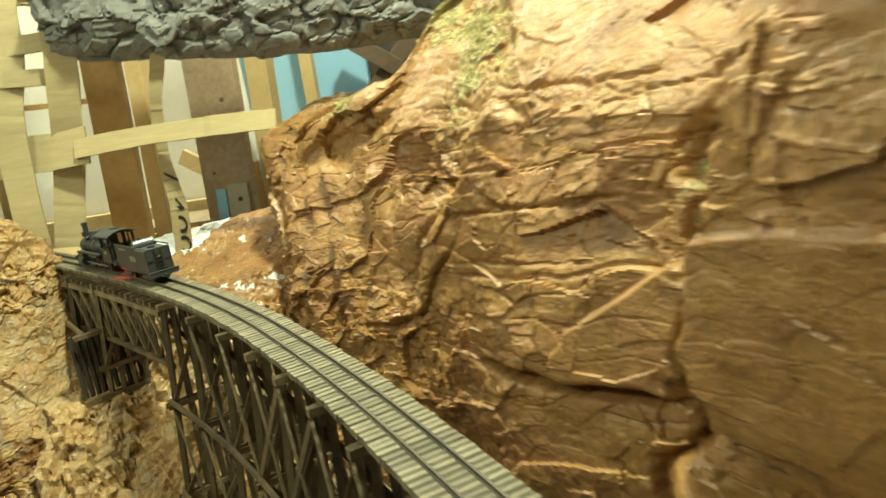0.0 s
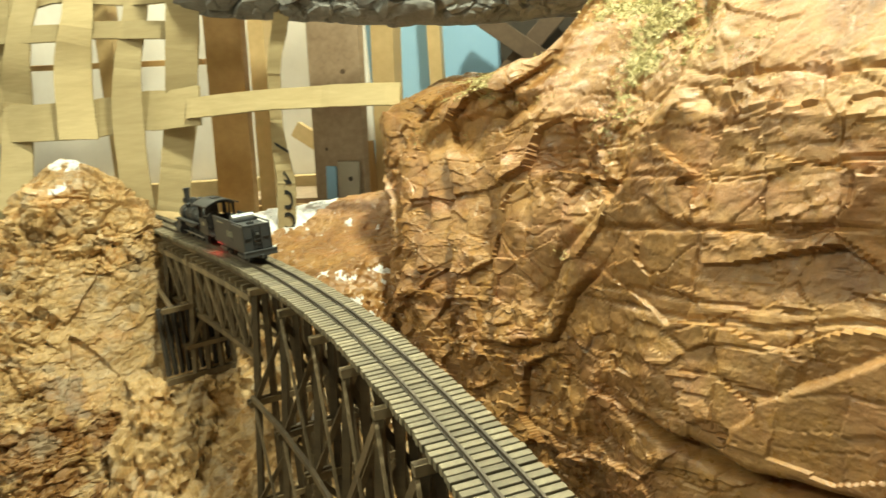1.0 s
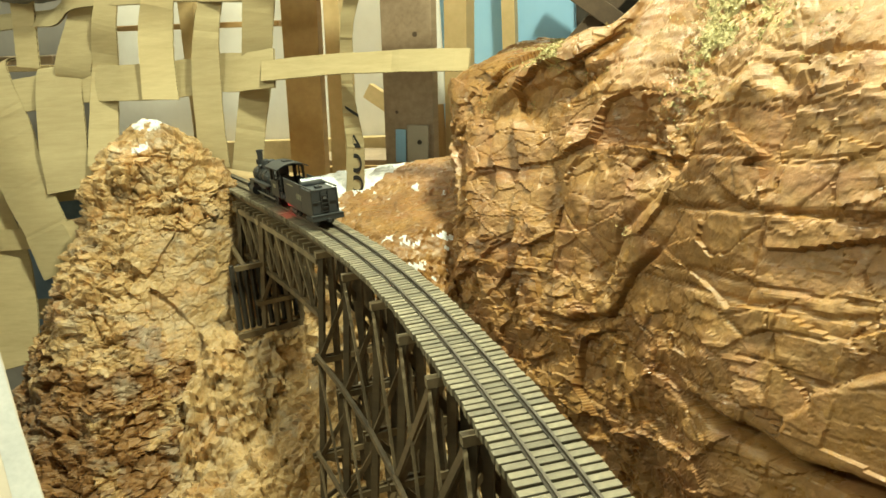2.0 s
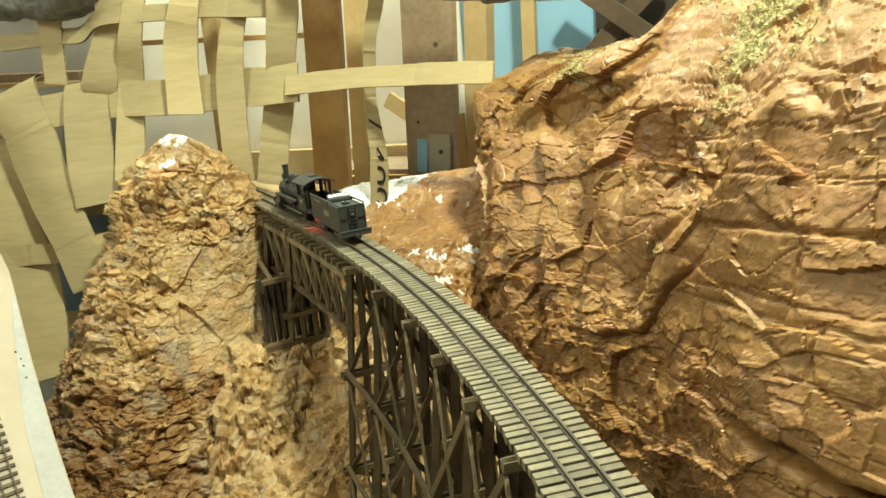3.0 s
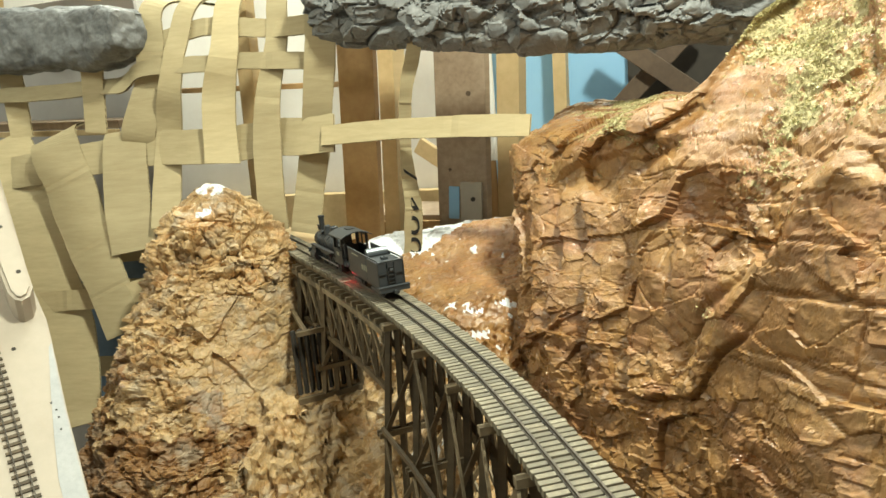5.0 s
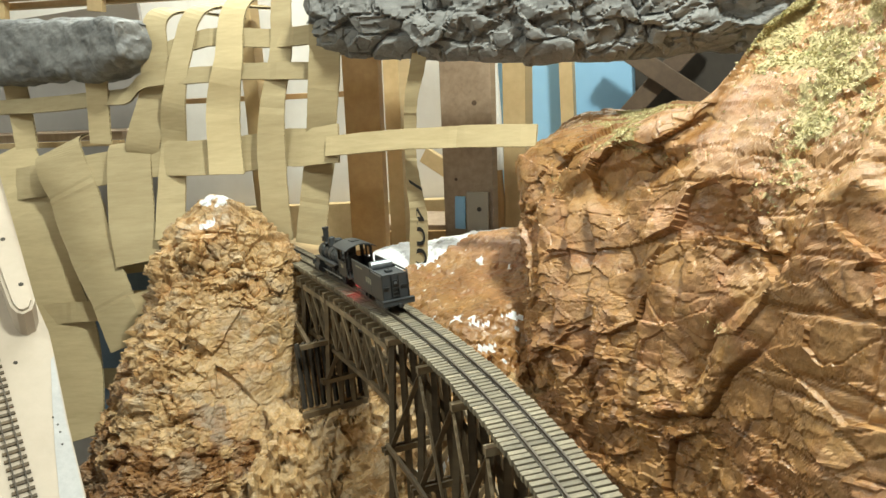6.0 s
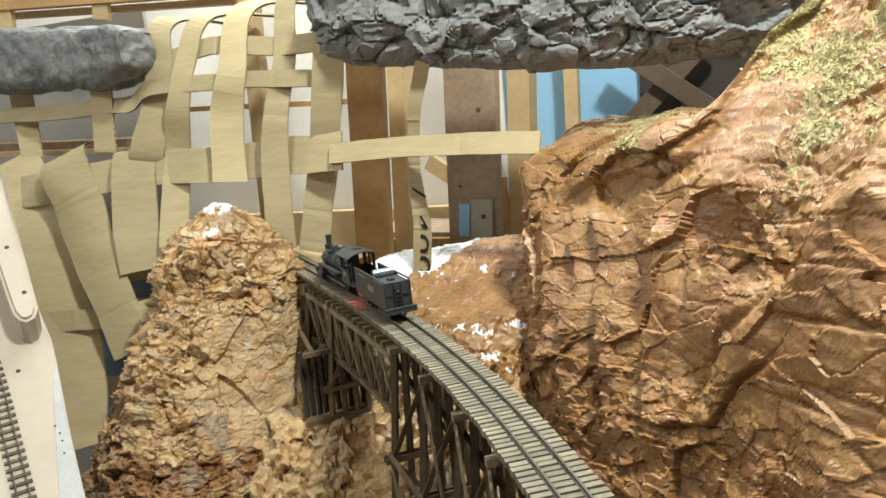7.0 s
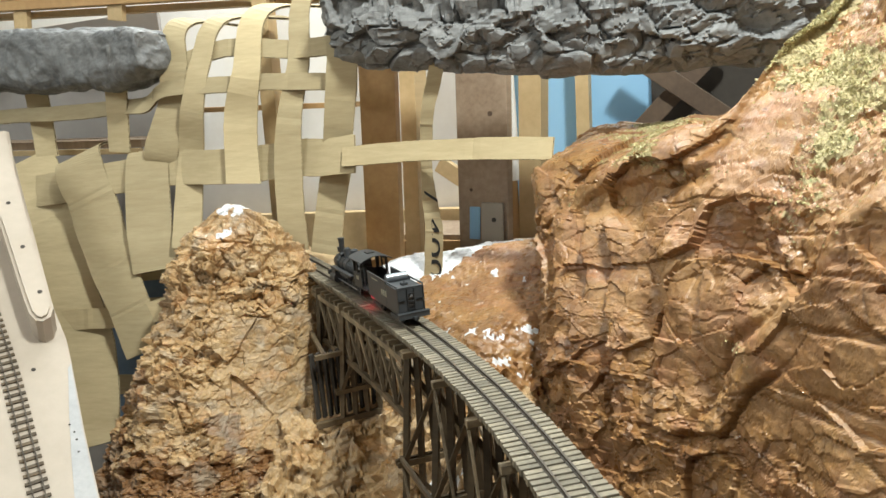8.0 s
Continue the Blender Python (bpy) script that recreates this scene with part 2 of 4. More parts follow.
def strata_relief(p, rough, amount=1.0, seed=0):
    """Broken faces, ledges, cracks and grain of bedded rock, as metres of relief; rough: 0 on smooth slabs, 1 on shattered ground."""
    q = p + 0.005 * np.stack([fbm(p / 0.05, 2, seed + 50 + s) for s in range(3)], 1)
    s = q @ np.array((0.64, -0.77, 0.0))
    z = q[:, 2] - 0.15 * s
    e0, r0, t0 = cells(np.stack([q[:, 0], q[:, 1], z], 1) / (0.11, 0.11, 0.07), seed)
    out = 0.015 * t0 + 0.006 * (r0 - 0.5)
    e1, r1, t1 = cells(np.stack([q[:, 0], q[:, 1], z], 1) / (0.040, 0.040, 0.026), seed + 33)
    out = out + (0.35 + 0.65 * rough) * (0.012 * t1 + 0.0035 * (r1 - 0.5)) - 0.0025 * (1 - smooth(0.0, 0.06, e1)) * (r1 > 0.55)
    r, e, f, tilt, fs = beds(s, z, 0.047, seed + 5)
    out = out + 0.0020 * r + 0.004 * tilt * fs - 0.0035 * (1 - smooth(0.0004, 0.0030, e)) * (r > 0.30)
    plates = smooth(-0.15, 0.35, fbm(p / (0.09, 0.09, 0.05), 3, seed + 91))
    e2, r2, t2 = cells(np.stack([q[:, 0], q[:, 1], z], 1) / (0.030, 0.030, 0.0085), seed + 21)
    out = out + (0.08 + 0.92 * plates) * (0.0016 * (r2 - 0.5) + 0.0022 * t2)
    r, e, f, tilt, fs = beds(s + 0.02, z, 0.0155, seed + 15)
    out = out + rough * (0.0024 * r + 0.003 * tilt * fs) - 0.0022 * rough * (1 - smooth(0.0003, 0.0024, e)) * (r > 0.2)
    e3, r3, t3 = cells(q / (0.0125, 0.0125, 0.0085), seed + 40)
    out = out + (0.08 + 0.92 * rough) * (0.0042 * (r3 - 0.5) + 0.006 * t3)
    return amount * (out + 0.005 * fbm(p / 0.10, 3, seed + 70) + 0.0010 * fbm(p / 0.009, 3, seed + 80))


def block_relief(p, amount=1.0, seed=0):
    """Stacked square-broken blocks of dark cast rock, as metres of relief."""
    q = p + 0.007 * np.stack([fbm(p / 0.035, 2, seed + 50 + s) for s in range(3)], 1)
    s, z = q[:, 0] + 0.3 * q[:, 1], q[:, 2] + 0.08 * q[:, 0]
    e1, r1, t1 = cells(np.stack([s, 0 * s, z], 1) / (0.050, 1.0, 0.027), seed)
    out = 0.020 * (r1 - 0.5) + 0.016 * t1 - 0.010 * (1 - smooth(0.0, 0.10, e1)) * (r1 > 0.35)
    e2, r2, t2 = cells(np.stack([s, 0 * s, z], 1) / (0.021, 1.0, 0.0125), seed + 7)
    out = out + 0.008 * (r2 - 0.5) + 0.007 * t2 - 0.005 * (1 - smooth(0.0, 0.12, e2)) * (r2 > 0.6)
    return amount * (out + 0.004 * fbm(p / 0.05, 3, seed + 70) + 0.0008 * fbm(p / 0.008, 2, seed + 75))


def rubble_relief(p, amount=1.0, seed=0, calm=0.0):
    """Lumpy broken rock, chip on chip, as metres of relief; calm: 1 where it was smoothed over."""
    q = p + 0.0035 * np.stack([fbm(p / 0.03, 2, seed + 50 + s) for s in range(3)], 1)
    e0, r0, t0 = cells(q / (0.060, 0.060, 0.100), seed + 9)
    e1, r1, t1 = cells(q / (0.034, 0.034, 0.024), seed)
    e2, r2, t2 = cells(q / (0.0165, 0.0165, 0.0105), seed + 20)
    e3, r3, t3 = cells(q / (0.0085, 0.0085, 0.0060), seed + 40)
    lively = 1 - 0.75 * calm
    out = 0.008 * (r0 - 0.5) + 0.010 * t0
    out = out + lively * (0.009 * (r1 - 0.5) + 0.011 * t1 - 0.004 * (1 - smooth(0.0, 0.16, e1)) * (r1 > 0.4))
    out = out + lively * (0.0065 * (r2 - 0.5) + 0.0085 * t2 - 0.0020 * (1 - smooth(0.0, 0.2, e2)))
    out = out + lively * (0.0018 * (r3 - 0.5) + 0.0024 * t3)
    return amount * (out + 0.007 * fbm(p / 0.08, 3, seed + 70) + 0.0009 * fbm(p / 0.009, 3, seed + 80))


def sheet(name, grid, relief, mat, closed=False, second=None, where=None, soft=False):
    """A rock skin over a grid of points (rows, columns, 3), pushed along its normals by relief."""
    gu = np.roll(grid, -1, 1) - np.roll(grid, 1, 1) if closed else np.gradient(grid, axis=1)
    gv = np.gradient(grid, axis=0)
    nrm = np.cross(gu, gv)
    nrm /= np.maximum(np.linalg.norm(nrm, axis=2, keepdims=True), 1e-9)
    flat, fn = grid.reshape(-1, 3), nrm.reshape(-1, 3)
    pts = flat + fn * relief(flat)[:, None]
    rows, cols = grid.shape[:2]
    a = np.arange(rows * cols).reshape(rows, cols)
    b = np.roll(a, -1, 1) if closed else a[:, 1:]
    a0 = a if closed else a[:, :-1]
    quads = np.stack([a0[:-1], b[:-1], b[1:], a0[1:]], 2).reshape(-1, 4)
    me = bpy.data.meshes.new(name)
    me.vertices.add(len(pts))
    me.vertices.foreach_set("co", pts.astype(np.float32).ravel())
    me.loops.add(quads.size)
    me.loops.foreach_set("vertex_index", quads.astype(np.int32).ravel())
    me.polygons.add(len(quads))
    me.polygons.foreach_set("loop_start", np.arange(0, quads.size, 4, dtype=np.int32))
    me.update(calc_edges=True)
    me.polygons.foreach_set("use_smooth", [soft] * len(quads))
    me.materials.append(mat)
    if second:
        for extra in second if isinstance(second, tuple) else (second,):
            me.materials.append(extra)
        me.polygons.foreach_set("material_index", where(pts[quads].mean(1)).astype(np.int32))
    ob = new(name, me)
    return ob, pts.reshape(rows, cols, 3), nrm


def spline(knots, u):
    """Catmull-Rom through rows of numbers, at u from 0 to 1 less than their count."""
    k = np.asarray(knots, float)
    k = np.vstack([2 * k[0] - k[1], k, 2 * k[-1] - k[-2]])
    i = np.clip(np.floor(u).astype(int), 0, len(k) - 4)
    w = (u - i)[:, None]
    a, b, c, d = k[i], k[i + 1], k[i + 2], k[i + 3]
    return 0.5 * (2 * b + (c - a) * w + (2 * a - 5 * b + 4 * c - d) * w ** 2 + (3 * b - a - 3 * c + d) * w ** 3)


# ---- room ----
def slab(name, lo, hi, mat, kind="structure", label="", category=""):
    lo, hi = Vector(lo), Vector(hi)
    ob = part(name, box_bm(*(hi - lo), Matrix.Translation((lo + hi) / 2)), mat)
    return tagged(ob, label, category, "", kind)


slab("floor", (-2.8, -2.2, -0.1), (1.9, 2.0, 0.0), FLOOR, label="grey concrete floor of the layout room", category="floor")
slab("ceiling", (-2.8, -2.2, 2.6), (1.9, 2.0, 2.7), WHITE_WALL, label="white painted room ceiling", category="ceiling")
slab("wall_north", (-2.8, 1.75, 0.0), (1.9, 1.9, 2.6), WHITE_WALL, label="white painted wall behind the layout", category="wall")
slab("wall_south", (-2.8, -2.2, 0.0), (1.9, -2.05, 2.6), WHITE_WALL, label="white painted room wall", category="wall")
slab("wall_east", (1.75, -2.05, 0.0), (1.9, 1.75, 2.6), WHITE_WALL, label="white painted room wall", category="wall")
slab("wall_west", (-2.8, -2.05, 0.0), (-2.65, 1.75, 2.6), WHITE_WALL, label="white painted room wall", category="wall")

# ---- red cliff ----
CLIFF = [  # x, y at 1.35 m; how far it leans back in x and y for each metre up, below and above 1.45 m; shoulder height
    (-0.262, 1.300, -0.10, 0.30, 0.0, 0.4, 1.41),
    (-0.258, 1.130, -0.10, 0.30, 0.0, 0.4, 1.415),
    (-0.252, 1.000, -0.10, 0.40, 0.0, 0.5, 1.42),
    (-0.238, 0.905, -0.15, 0.70, 0.1, 0.9, 1.43),
    (-0.195, 0.862, -0.18, 0.80, 0.1, 1.0, 1.44),
    (-0.135, 0.810, -0.02, 0.65, 0.0, 1.3, 1.445),
    (-0.055, 0.712, -0.05, 0.60, -0.05, 1.4, 1.480),
    (-0.005, 0.640, 0.05, 0.55, 0.05, 1.35, 1.555),
    (0.028, 0.588, 0.22, 0.32, 0.20, 1.2, 1.625),
    (0.085, 0.512, 0.25, 0.20, 0.45, 0.95, 1.665),
    (0.132, 0.463, 0.25, 0.20, 0.50, 0.7, 1.665),
    (0.178, 0.372, 0.05, 0.05, 0.20, 0.3, 1.67),
    (0.215, 0.280, -0.10, 0.0, 0.0, 0.2, 1.67),
    (0.30, 0.10, -0.10, 0.0, 0.0, 0.1, 1.67),
]


def cliff_grid(nu, nv):
    u = np.linspace(0, len(CLIFF) - 1, nu * 4)
    dense = spline(CLIFF, u)
    s = np.concatenate([[0], np.cumsum(np.hypot(*np.diff(dense[:, :2], axis=0).T))])
    u = np.interp(np.linspace(0, s[-1], nu), s, u)
    k = spline(CLIFF, u)
    low, high = 0.90, np.array([0.62, 0.78])
    v = np.linspace(0, 1, nv)[:, None]
    h = k[None, :, 6]
    wall = h - low
    length = v * (wall + 0.34)
    over = np.maximum(length - wall, 0)
    run = np.where(over < 0.06, over * over / 0.12, over - 0.03)      # rolls over the shoulder
    z = low + np.minimum(length, wall) + (over - run) * 0.8 + run * 0.06
    zb, za = np.minimum(z, 1.45) - 1.35, np.maximum(np.minimum(z, h) - 1.45, 0)
    lx, ly = k[None, :, 2], k[None, :, 3]
    below = np.minimum(zb, 0) * 0.7 + np.maximum(zb, 0)
    x = k[None, :, 0] + lx * below + k[None, :, 4] * za + run * high[0] * (0.2 + 0.8 * smooth(-0.2, 0.05, k[None, :, 0]))
    y = k[None, :, 1] + ly * below + k[None, :, 5] * za + run * high[1]
    return np.stack([x, y, np.broadcast_to(z, x.shape)], 2)


JOINT_Z, JOINT_X = (1.20, 1.281, 1.316, 1.346, 1.372, 1.393, 1.427, 1.473, 1.52), (-0.100, -0.064, -0.053, -0.038, -0.020, -0.007, 0.009, 0.041, 0.075)


def bump_line(d, width):
    return np.exp(-(d / width) ** 2)


def cliff_relief(p):
    x, z = p[:, 0], p[:, 2]
    s = p @ np.array((0.64, -0.77, 0.0))
    wig = 0.004 * fbm(p / 0.03, 3, 140)
    d = x - np.interp(z, JOINT_Z, JOINT_X) + wig                      # metres past the long slanting joint
    strip = smooth(-0.075, -0.045, d) * (1 - smooth(-0.012, -0.002, d)) * smooth(1.36, 1.40, z)
    low = (1 - smooth(1.26, 1.31, z + 0.05 * fbm(p / 0.05, 2, 141))) * (1 - smooth(-0.03, 0.03, x))
    slab = smooth(0.046, 0.050, x + wig - 0.35 * (z - 1.255)) * smooth(1.250, 1.254, z - 0.10 * x + wig) * (1 - smooth(-0.002, 0.004, z - 1.289 - 0.84 * (x - 0.059)))
    rough = clamp01(0.8 * smooth(0.25, 0.75, fbm(p / 0.07, 3, 142)) + 0.9 * strip + 0.75 * low) * (1 - slab)
    out = strata_relief(p, rough, 0.60, 3) * (1 - 0.45 * smooth(1.46, 1.50, z)) * (1 - 0.75 * slab)
    # the joint: a sunk rubble strip before it, a rounded rib beyond it at the top, a plain step lower down
    inside = smooth(1.20, 1.27, z) * (1 - smooth(1.49, 1.53, z))
    top = smooth(1.36, 1.41, z)
    out = out + inside * (-0.005 * bump_line(d + 0.004, 0.003) + (1 - top) * 0.003 * smooth(0.0, 0.006, d) * (1 - smooth(0.02, 0.09, d)))
    out = out + inside * top * 0.009 * bump_line(d - 0.010, 0.009)
    out = out - 0.012 * strip
    # ledge of the end buttress, hollow below it
    over = z - (1.428 + 0.40 * (x + 0.165)) + wig
    out = out + smooth(-0.20, -0.17, x) * (1 - smooth(-0.08, -0.05, x)) * (0.008 * smooth(0.0, 0.005, over) * (1 - smooth(0.015, 0.045, over)) - 0.004 * bump_line(over + 0.008, 0.009))
    # upright slabs on the end buttress, each turned a little, with thin sharp arrises
    w = smooth(1.20, 1.26, z) * (1 - smooth(1.395, 1.42, z)) * (1 - smooth(-0.085, -0.065, x))
    for i, x0 in enumerate((-0.215, -0.178, -0.150, -0.099)):
        a = x - x0 + 0.009 * fbm(p / (0.05, 0.05, 0.08), 3, 150 + i) + (z - 1.34) * (0.10 - 0.16 * (i % 2))
        out = out + w * (0.011 * smooth(0.0, 0.003, a) * (1 - smooth(0.004, 0.040, a)))
    # long bedding cracks
    for za, slope, xa, xb, deep, wide in ((1.369, 0.235, -0.02, 0.12, 0.0045, 0.0018), (1.478, -0.04, 0.04, 0.16, 0.004, 0.002), (1.330, 0.22, -0.03, 0.10, 0.002, 0.0018), (1.2465, 0.115, -0.015, 0.12, 0.018, 0.0040)):
        b = z - za - slope * x + 0.7 * wig
        out = out - deep * smooth(xa, xa + 0.02, x) * (1 - smooth(xb - 0.02, xb, x)) * bump_line(b, wide)
    # the dark curving crack low down, its upper lip overhanging
    lip = z - np.interp(x, (-0.125, -0.088, -0.055, -0.035, -0.012), (1.243, 1.252, 1.271, 1.313, 1.345)) + 0.6 * wig
    lip_in = smooth(-0.128, -0.115, x) * (1 - smooth(-0.025, -0.012, x))
    out = out + lip_in * (0.004 * smooth(0.0, 0.003, lip) * (1 - smooth(0.01, 0.035, lip)) - 0.006 * bump_line(lip, 0.0026))
    out = out + 0.007 * slab - 0.007 * bump_line(np.hypot(x - 0.055, z - 1.457), 0.006) - 0.009 * bump_line(np.hypot((x - 0.025) * 0.5, z - 1.379), 0.0035)
    # a cleft nearer by, and the pillar that stands out beyond it
    c = s + 0.256 - 0.6 * np.maximum(z - 1.43, 0) + 0.022 * fbm(p / 0.06, 4, 143)
    return out - 0.016 * bump_line(c, 0.009) + 0.032 * smooth(0.012, 0.045, c)


def turf_weight(p):
    """Where ground foam and its dust have caught: the upper slope, the saddle, a ledge, the joint."""
    x, y, z = p.T
    patch = smooth(-0.35, 0.35, fbm(p / 0.045, 4, 230))
    slope = 1.25 * smooth(1.462, 1.495, z) * np.exp(-((x - 0.030) / 0.036) ** 2) + 0.5 * smooth(1.40, 1.46, z) * np.exp(-((x - (-0.045 + (z - 1.35) * 0.5)) / 0.018) ** 2)
    saddle = np.exp(-((x + 0.13) / 0.05) ** 2) * smooth(1.44, 1.465, z) * 0.6 * (z < 1.52)
    ledge = 0.5 * np.exp(-((x + 0.16) / 0.05) ** 2) * np.exp(-((z - 1.422) / 0.008) ** 2)
    joint = 0.25 * np.exp(-((x + 0.05) / 0.008) ** 2) * np.exp(-((z - 1.337) / 0.008) ** 2)
    near = 1.1 * smooth(1.34, 1.40, z) * np.exp(-((0.64 * x - 0.77 * y + 0.262 - 0.6 * np.maximum(z - 1.43, 0)) / 0.012) ** 2)
    return np.where(y > 1.15, 0, (0.25 + 0.75 * patch) * slope + patch * (saddle + ledge + near) + joint)


def dusted(p):
    return turf_weight(p) + 0.30 * fbm(p / 0.010, 3, 233) > 0.56


TURF_DUST = rock_material("foam_dusted_rock", (0.30, 0.22, 0.10), (0.41, 0.33, 0.16), (0.48, 0.41, 0.22), (0.58, 0.50, 0.32), 0.75, 0.5)
cliff, cliff_pts, cliff_nrm = sheet("cliff", cliff_grid(940, 640), cliff_relief, RED_ROCK, False, TURF_DUST, dusted, False)
tagged(cliff, "orange-red plaster sandstone cliff beside the trestle", "cliff", "", "structure")


# ---- rock spire ----
def spire_grid(nt_, nz):
    th = np.linspace(0, 2 * np.pi, nt_, endpoint=False)[None, :]
    z = np.concatenate([np.linspace(0.84, 1.38, nz), 1.418 - 0.038 * (np.linspace(1, 0.01, 26)[1:] ** 2)])[:, None]
    d = 1.418 - z
    cap = np.sqrt(clamp01(d / 0.04))
    front = 0.035 * cap + 0.66 * np.maximum(d - 0.02, 0)
    right = 0.045 * cap + np.interp(d, [0, 0.03, 0.10, 0.16, 0.26, 0.6], [0, 0.02, 0.082, 0.088, 0.10, 0.16])
    left = 0.040 * cap + np.interp(d, [0, 0.04, 0.09, 0.165, 0.24, 0.29, 0.40, 0.6], [0, 0.02, 0.057, 0.077, 0.107, 0.137, 0.165, 0.21])
    back = 0.04 * cap + 0.25 * d
    c, s = np.cos(th), np.sin(th)
    r = 1 / np.sqrt((c / np.where(c > 0, right, left)) ** 2 + (s / np.where(s > 0, back, front)) ** 2 + 1e-9)
    x, y = -0.722 + r * c, 1.015 + r * s
    return np.stack([x, y, np.broadcast_to(z, x.shape)], 2)


def spire_white(p):
    tip = (p[:, 2] + 0.012 * fbm(p / 0.02, 3, 210)) > 1.409
    spot = np.hypot(p[:, 0] + 0.706, (p[:, 2] - 1.382) * 1.3) + 0.004 * fbm(p / 0.01, 2, 211) < 0.008
    return tip | (spot & (p[:, 1] < 1.03))


def spire_paint(p):
    """0 tan, 1 white plaster, 2 red-brown stain with shade in its colour, low on the far flank."""
    stain_shade = 1.16 - p[:, 2] - 0.55 * (p[:, 0] + 0.80) + 0.09 * fbm(p / 0.05, 4, 212) > 0
    return np.where(spire_white(p), 1, np.where(stain_shade, 2, 0))


def spire_relief(p):
    fade = 1 - 0.6 * smooth(1.36, 1.41, p[:, 2])
    calm = smooth(-0.70, -0.66, p[:, 0] + 0.03 * fbm(p / 0.06, 3, 213)) * (1 - smooth(1.26, 1.30, p[:, 2])) * smooth(1.10, 1.14, p[:, 2])
    return rubble_relief(p, 0.85, 11, calm) * fade


spire, spire_pts, spire_nrm = sheet("rock_spire", spire_grid(560, 400), spire_relief, TAN_ROCK, True, (PLASTER, STAIN_SHADE_ROCK), spire_paint)
tagged(spire, "tan rocky plaster spire with white patches at its tip", "rock", "", "structure")


# ---- canyon ground ----
def ground_grid(nx, ny):
    x = np.linspace(-0.95, 0.2, nx)[None, :] * np.ones((ny, 1))
    y = np.linspace(0.30, 1.28, ny)[:, None] * np.ones((1, nx))
    r = np.hypot(x - C0[0], y - C0[1])
    ang = np.degrees(np.arctan2(y - C0[1], x - C0[0]))
    top = 1.275 - 0.055 * np.maximum(39.5 - ang, 0)
    drop = np.interp(r, [2.2, 2.6, 2.85, 2.88, 2.925, 2.965, 3.0, 3.2], [0.40, 0.36, 0.23, 0.195, 0.145, 0.02, 0.0, -0.03])
    z = np.maximum(top - drop, 0.84)
    z = np.where(ang > 46, np.minimum(z, 1.275), z)
    mound = 1.140 - 0.11 * np.maximum(42.1 - ang, 0) - 1.7 * np.maximum(2.80 - r, 0)       # rock under the crib's sill
    z = np.maximum(z, np.where((r < 2.965) & (ang < 44.5), mound, 0.0))
    z = z - 0.35 * smooth(-0.75, -0.95, x)
    z = z + 0.028 * smooth(1.05, 1.12, y) * smooth(-0.60, -0.50, x) - 0.03 * smooth(1.14, 1.2, y)
    return np.stack([x, y, np.maximum(z, 0.82)], 2)


def ground_white(p):
    n = fbm(p / 0.03, 3, 220)
    edge = p[:, 1] > 1.072 + 0.02 * n + 0.10 * smooth(-0.44, -0.32, p[:, 0])
    chips = (fbm(p / (0.020, 0.020, 0.02), 3, 221) > 0.95) & (p[:, 1] > 0.95)
    slope = (fbm(p / 0.012, 3, 222) > 0.80) & (p[:, 1] > 0.80) & (p[:, 1] < 0.93) & (p[:, 0] > -0.36)
    return (edge | chips | slope) & (p[:, 0] > -0.55) & (p[:, 0] < -0.15)


def ground_paint(p):
    """0 tan rubble, 1 white plaster, 2 the red-brown flat beyond the bridge."""
    flat = (p[:, 2] + 0.02 * fbm(p / 0.04, 3, 223) > 1.225) & (p[:, 0] > -0.56)
    return np.where(ground_white(p), 1, np.where(flat, 2, 0))


def ground_relief(p):
    plateau = smooth(1.24, 1.262, p[:, 2])
    return rubble_relief(p, 0.8, 31) * (1.0 - 0.7 * plateau)


ground, ground_pts, ground_nrm = sheet("ground", ground_grid(430, 370), ground_relief, TAN_ROCK, False, (PLASTER, RED_ROCK), ground_paint)
tagged(ground, "tan plaster rubble ground of the model canyon", "ground", "", "structure")


# ---- pale turf on the cliff ----
def flock(count, seed):
    """Tufts of ground foam caught on the cliff's slopes."""
    r = np.random.default_rng(seed)
    pts = cliff_pts.reshape(-1, 3)
    weight = turf_weight(pts) ** 1.5
    pick = r.choice(len(pts), count, p=weight / weight.sum())
    verts, faces = [], []
    for c in pts[pick]:
        size = r.uniform(0.0003, 0.0010)
        base = len(verts)
        for _ in range(5):
            verts.append(c + r.normal(0, 1, 3) * size + (0, 0, size * 0.4))
        faces += [(base, base + 1, base + 2), (base + 1, base + 3, base + 4), (base + 2, base + 4, base), (base + 3, base + 2, base + 1)]
    return verts, faces


def turf_material(nt, bsdf):
    g = nt.nodes.new("ShaderNodeNewGeometry")
    nt.links.new(ramp(nt, g.outputs["Random Per Island"], [(0.0, (0.36, 0.31, 0.14)), (0.5, (0.54, 0.49, 0.25)), (0.95, (0.66, 0.60, 0.37)), (1.0, (0.22, 0.29, 0.10))]), bsdf.inputs["Base Color"])
    bsdf.inputs["Roughness"].default_value = 0.9


TURF = material("ground_foam", turf_material)
turf = mesh_object("ground_foam", *flock(34000, 4), TURF)
tagged(turf, "pale yellow-green ground foam caught on the cliff", "turf", "", "stuff")


# ---- trestle bridge ----
def radius(deg):
    return R0 - 0.028 * float(smooth(33, 46, deg))


def on_curve(deg, side=0.0, z=DECK):
    """A point of the bridge: degrees round its curve, metres out from its centre line."""
    r, a = radius(deg) + side, radians(deg)
    return Vector((C0[0] + r * math.cos(a), C0[1] + r * math.sin(a), z))


A_NEAR, A_FAR, PITCH = 22.5, 52.0, 0.0064
rng = random.Random(5)
bridge = tagged(empty("trestle_bridge", on_curve(38, 0, 0.9)), "tall curved wooden railway trestle with open tie deck", "trestle bridge")
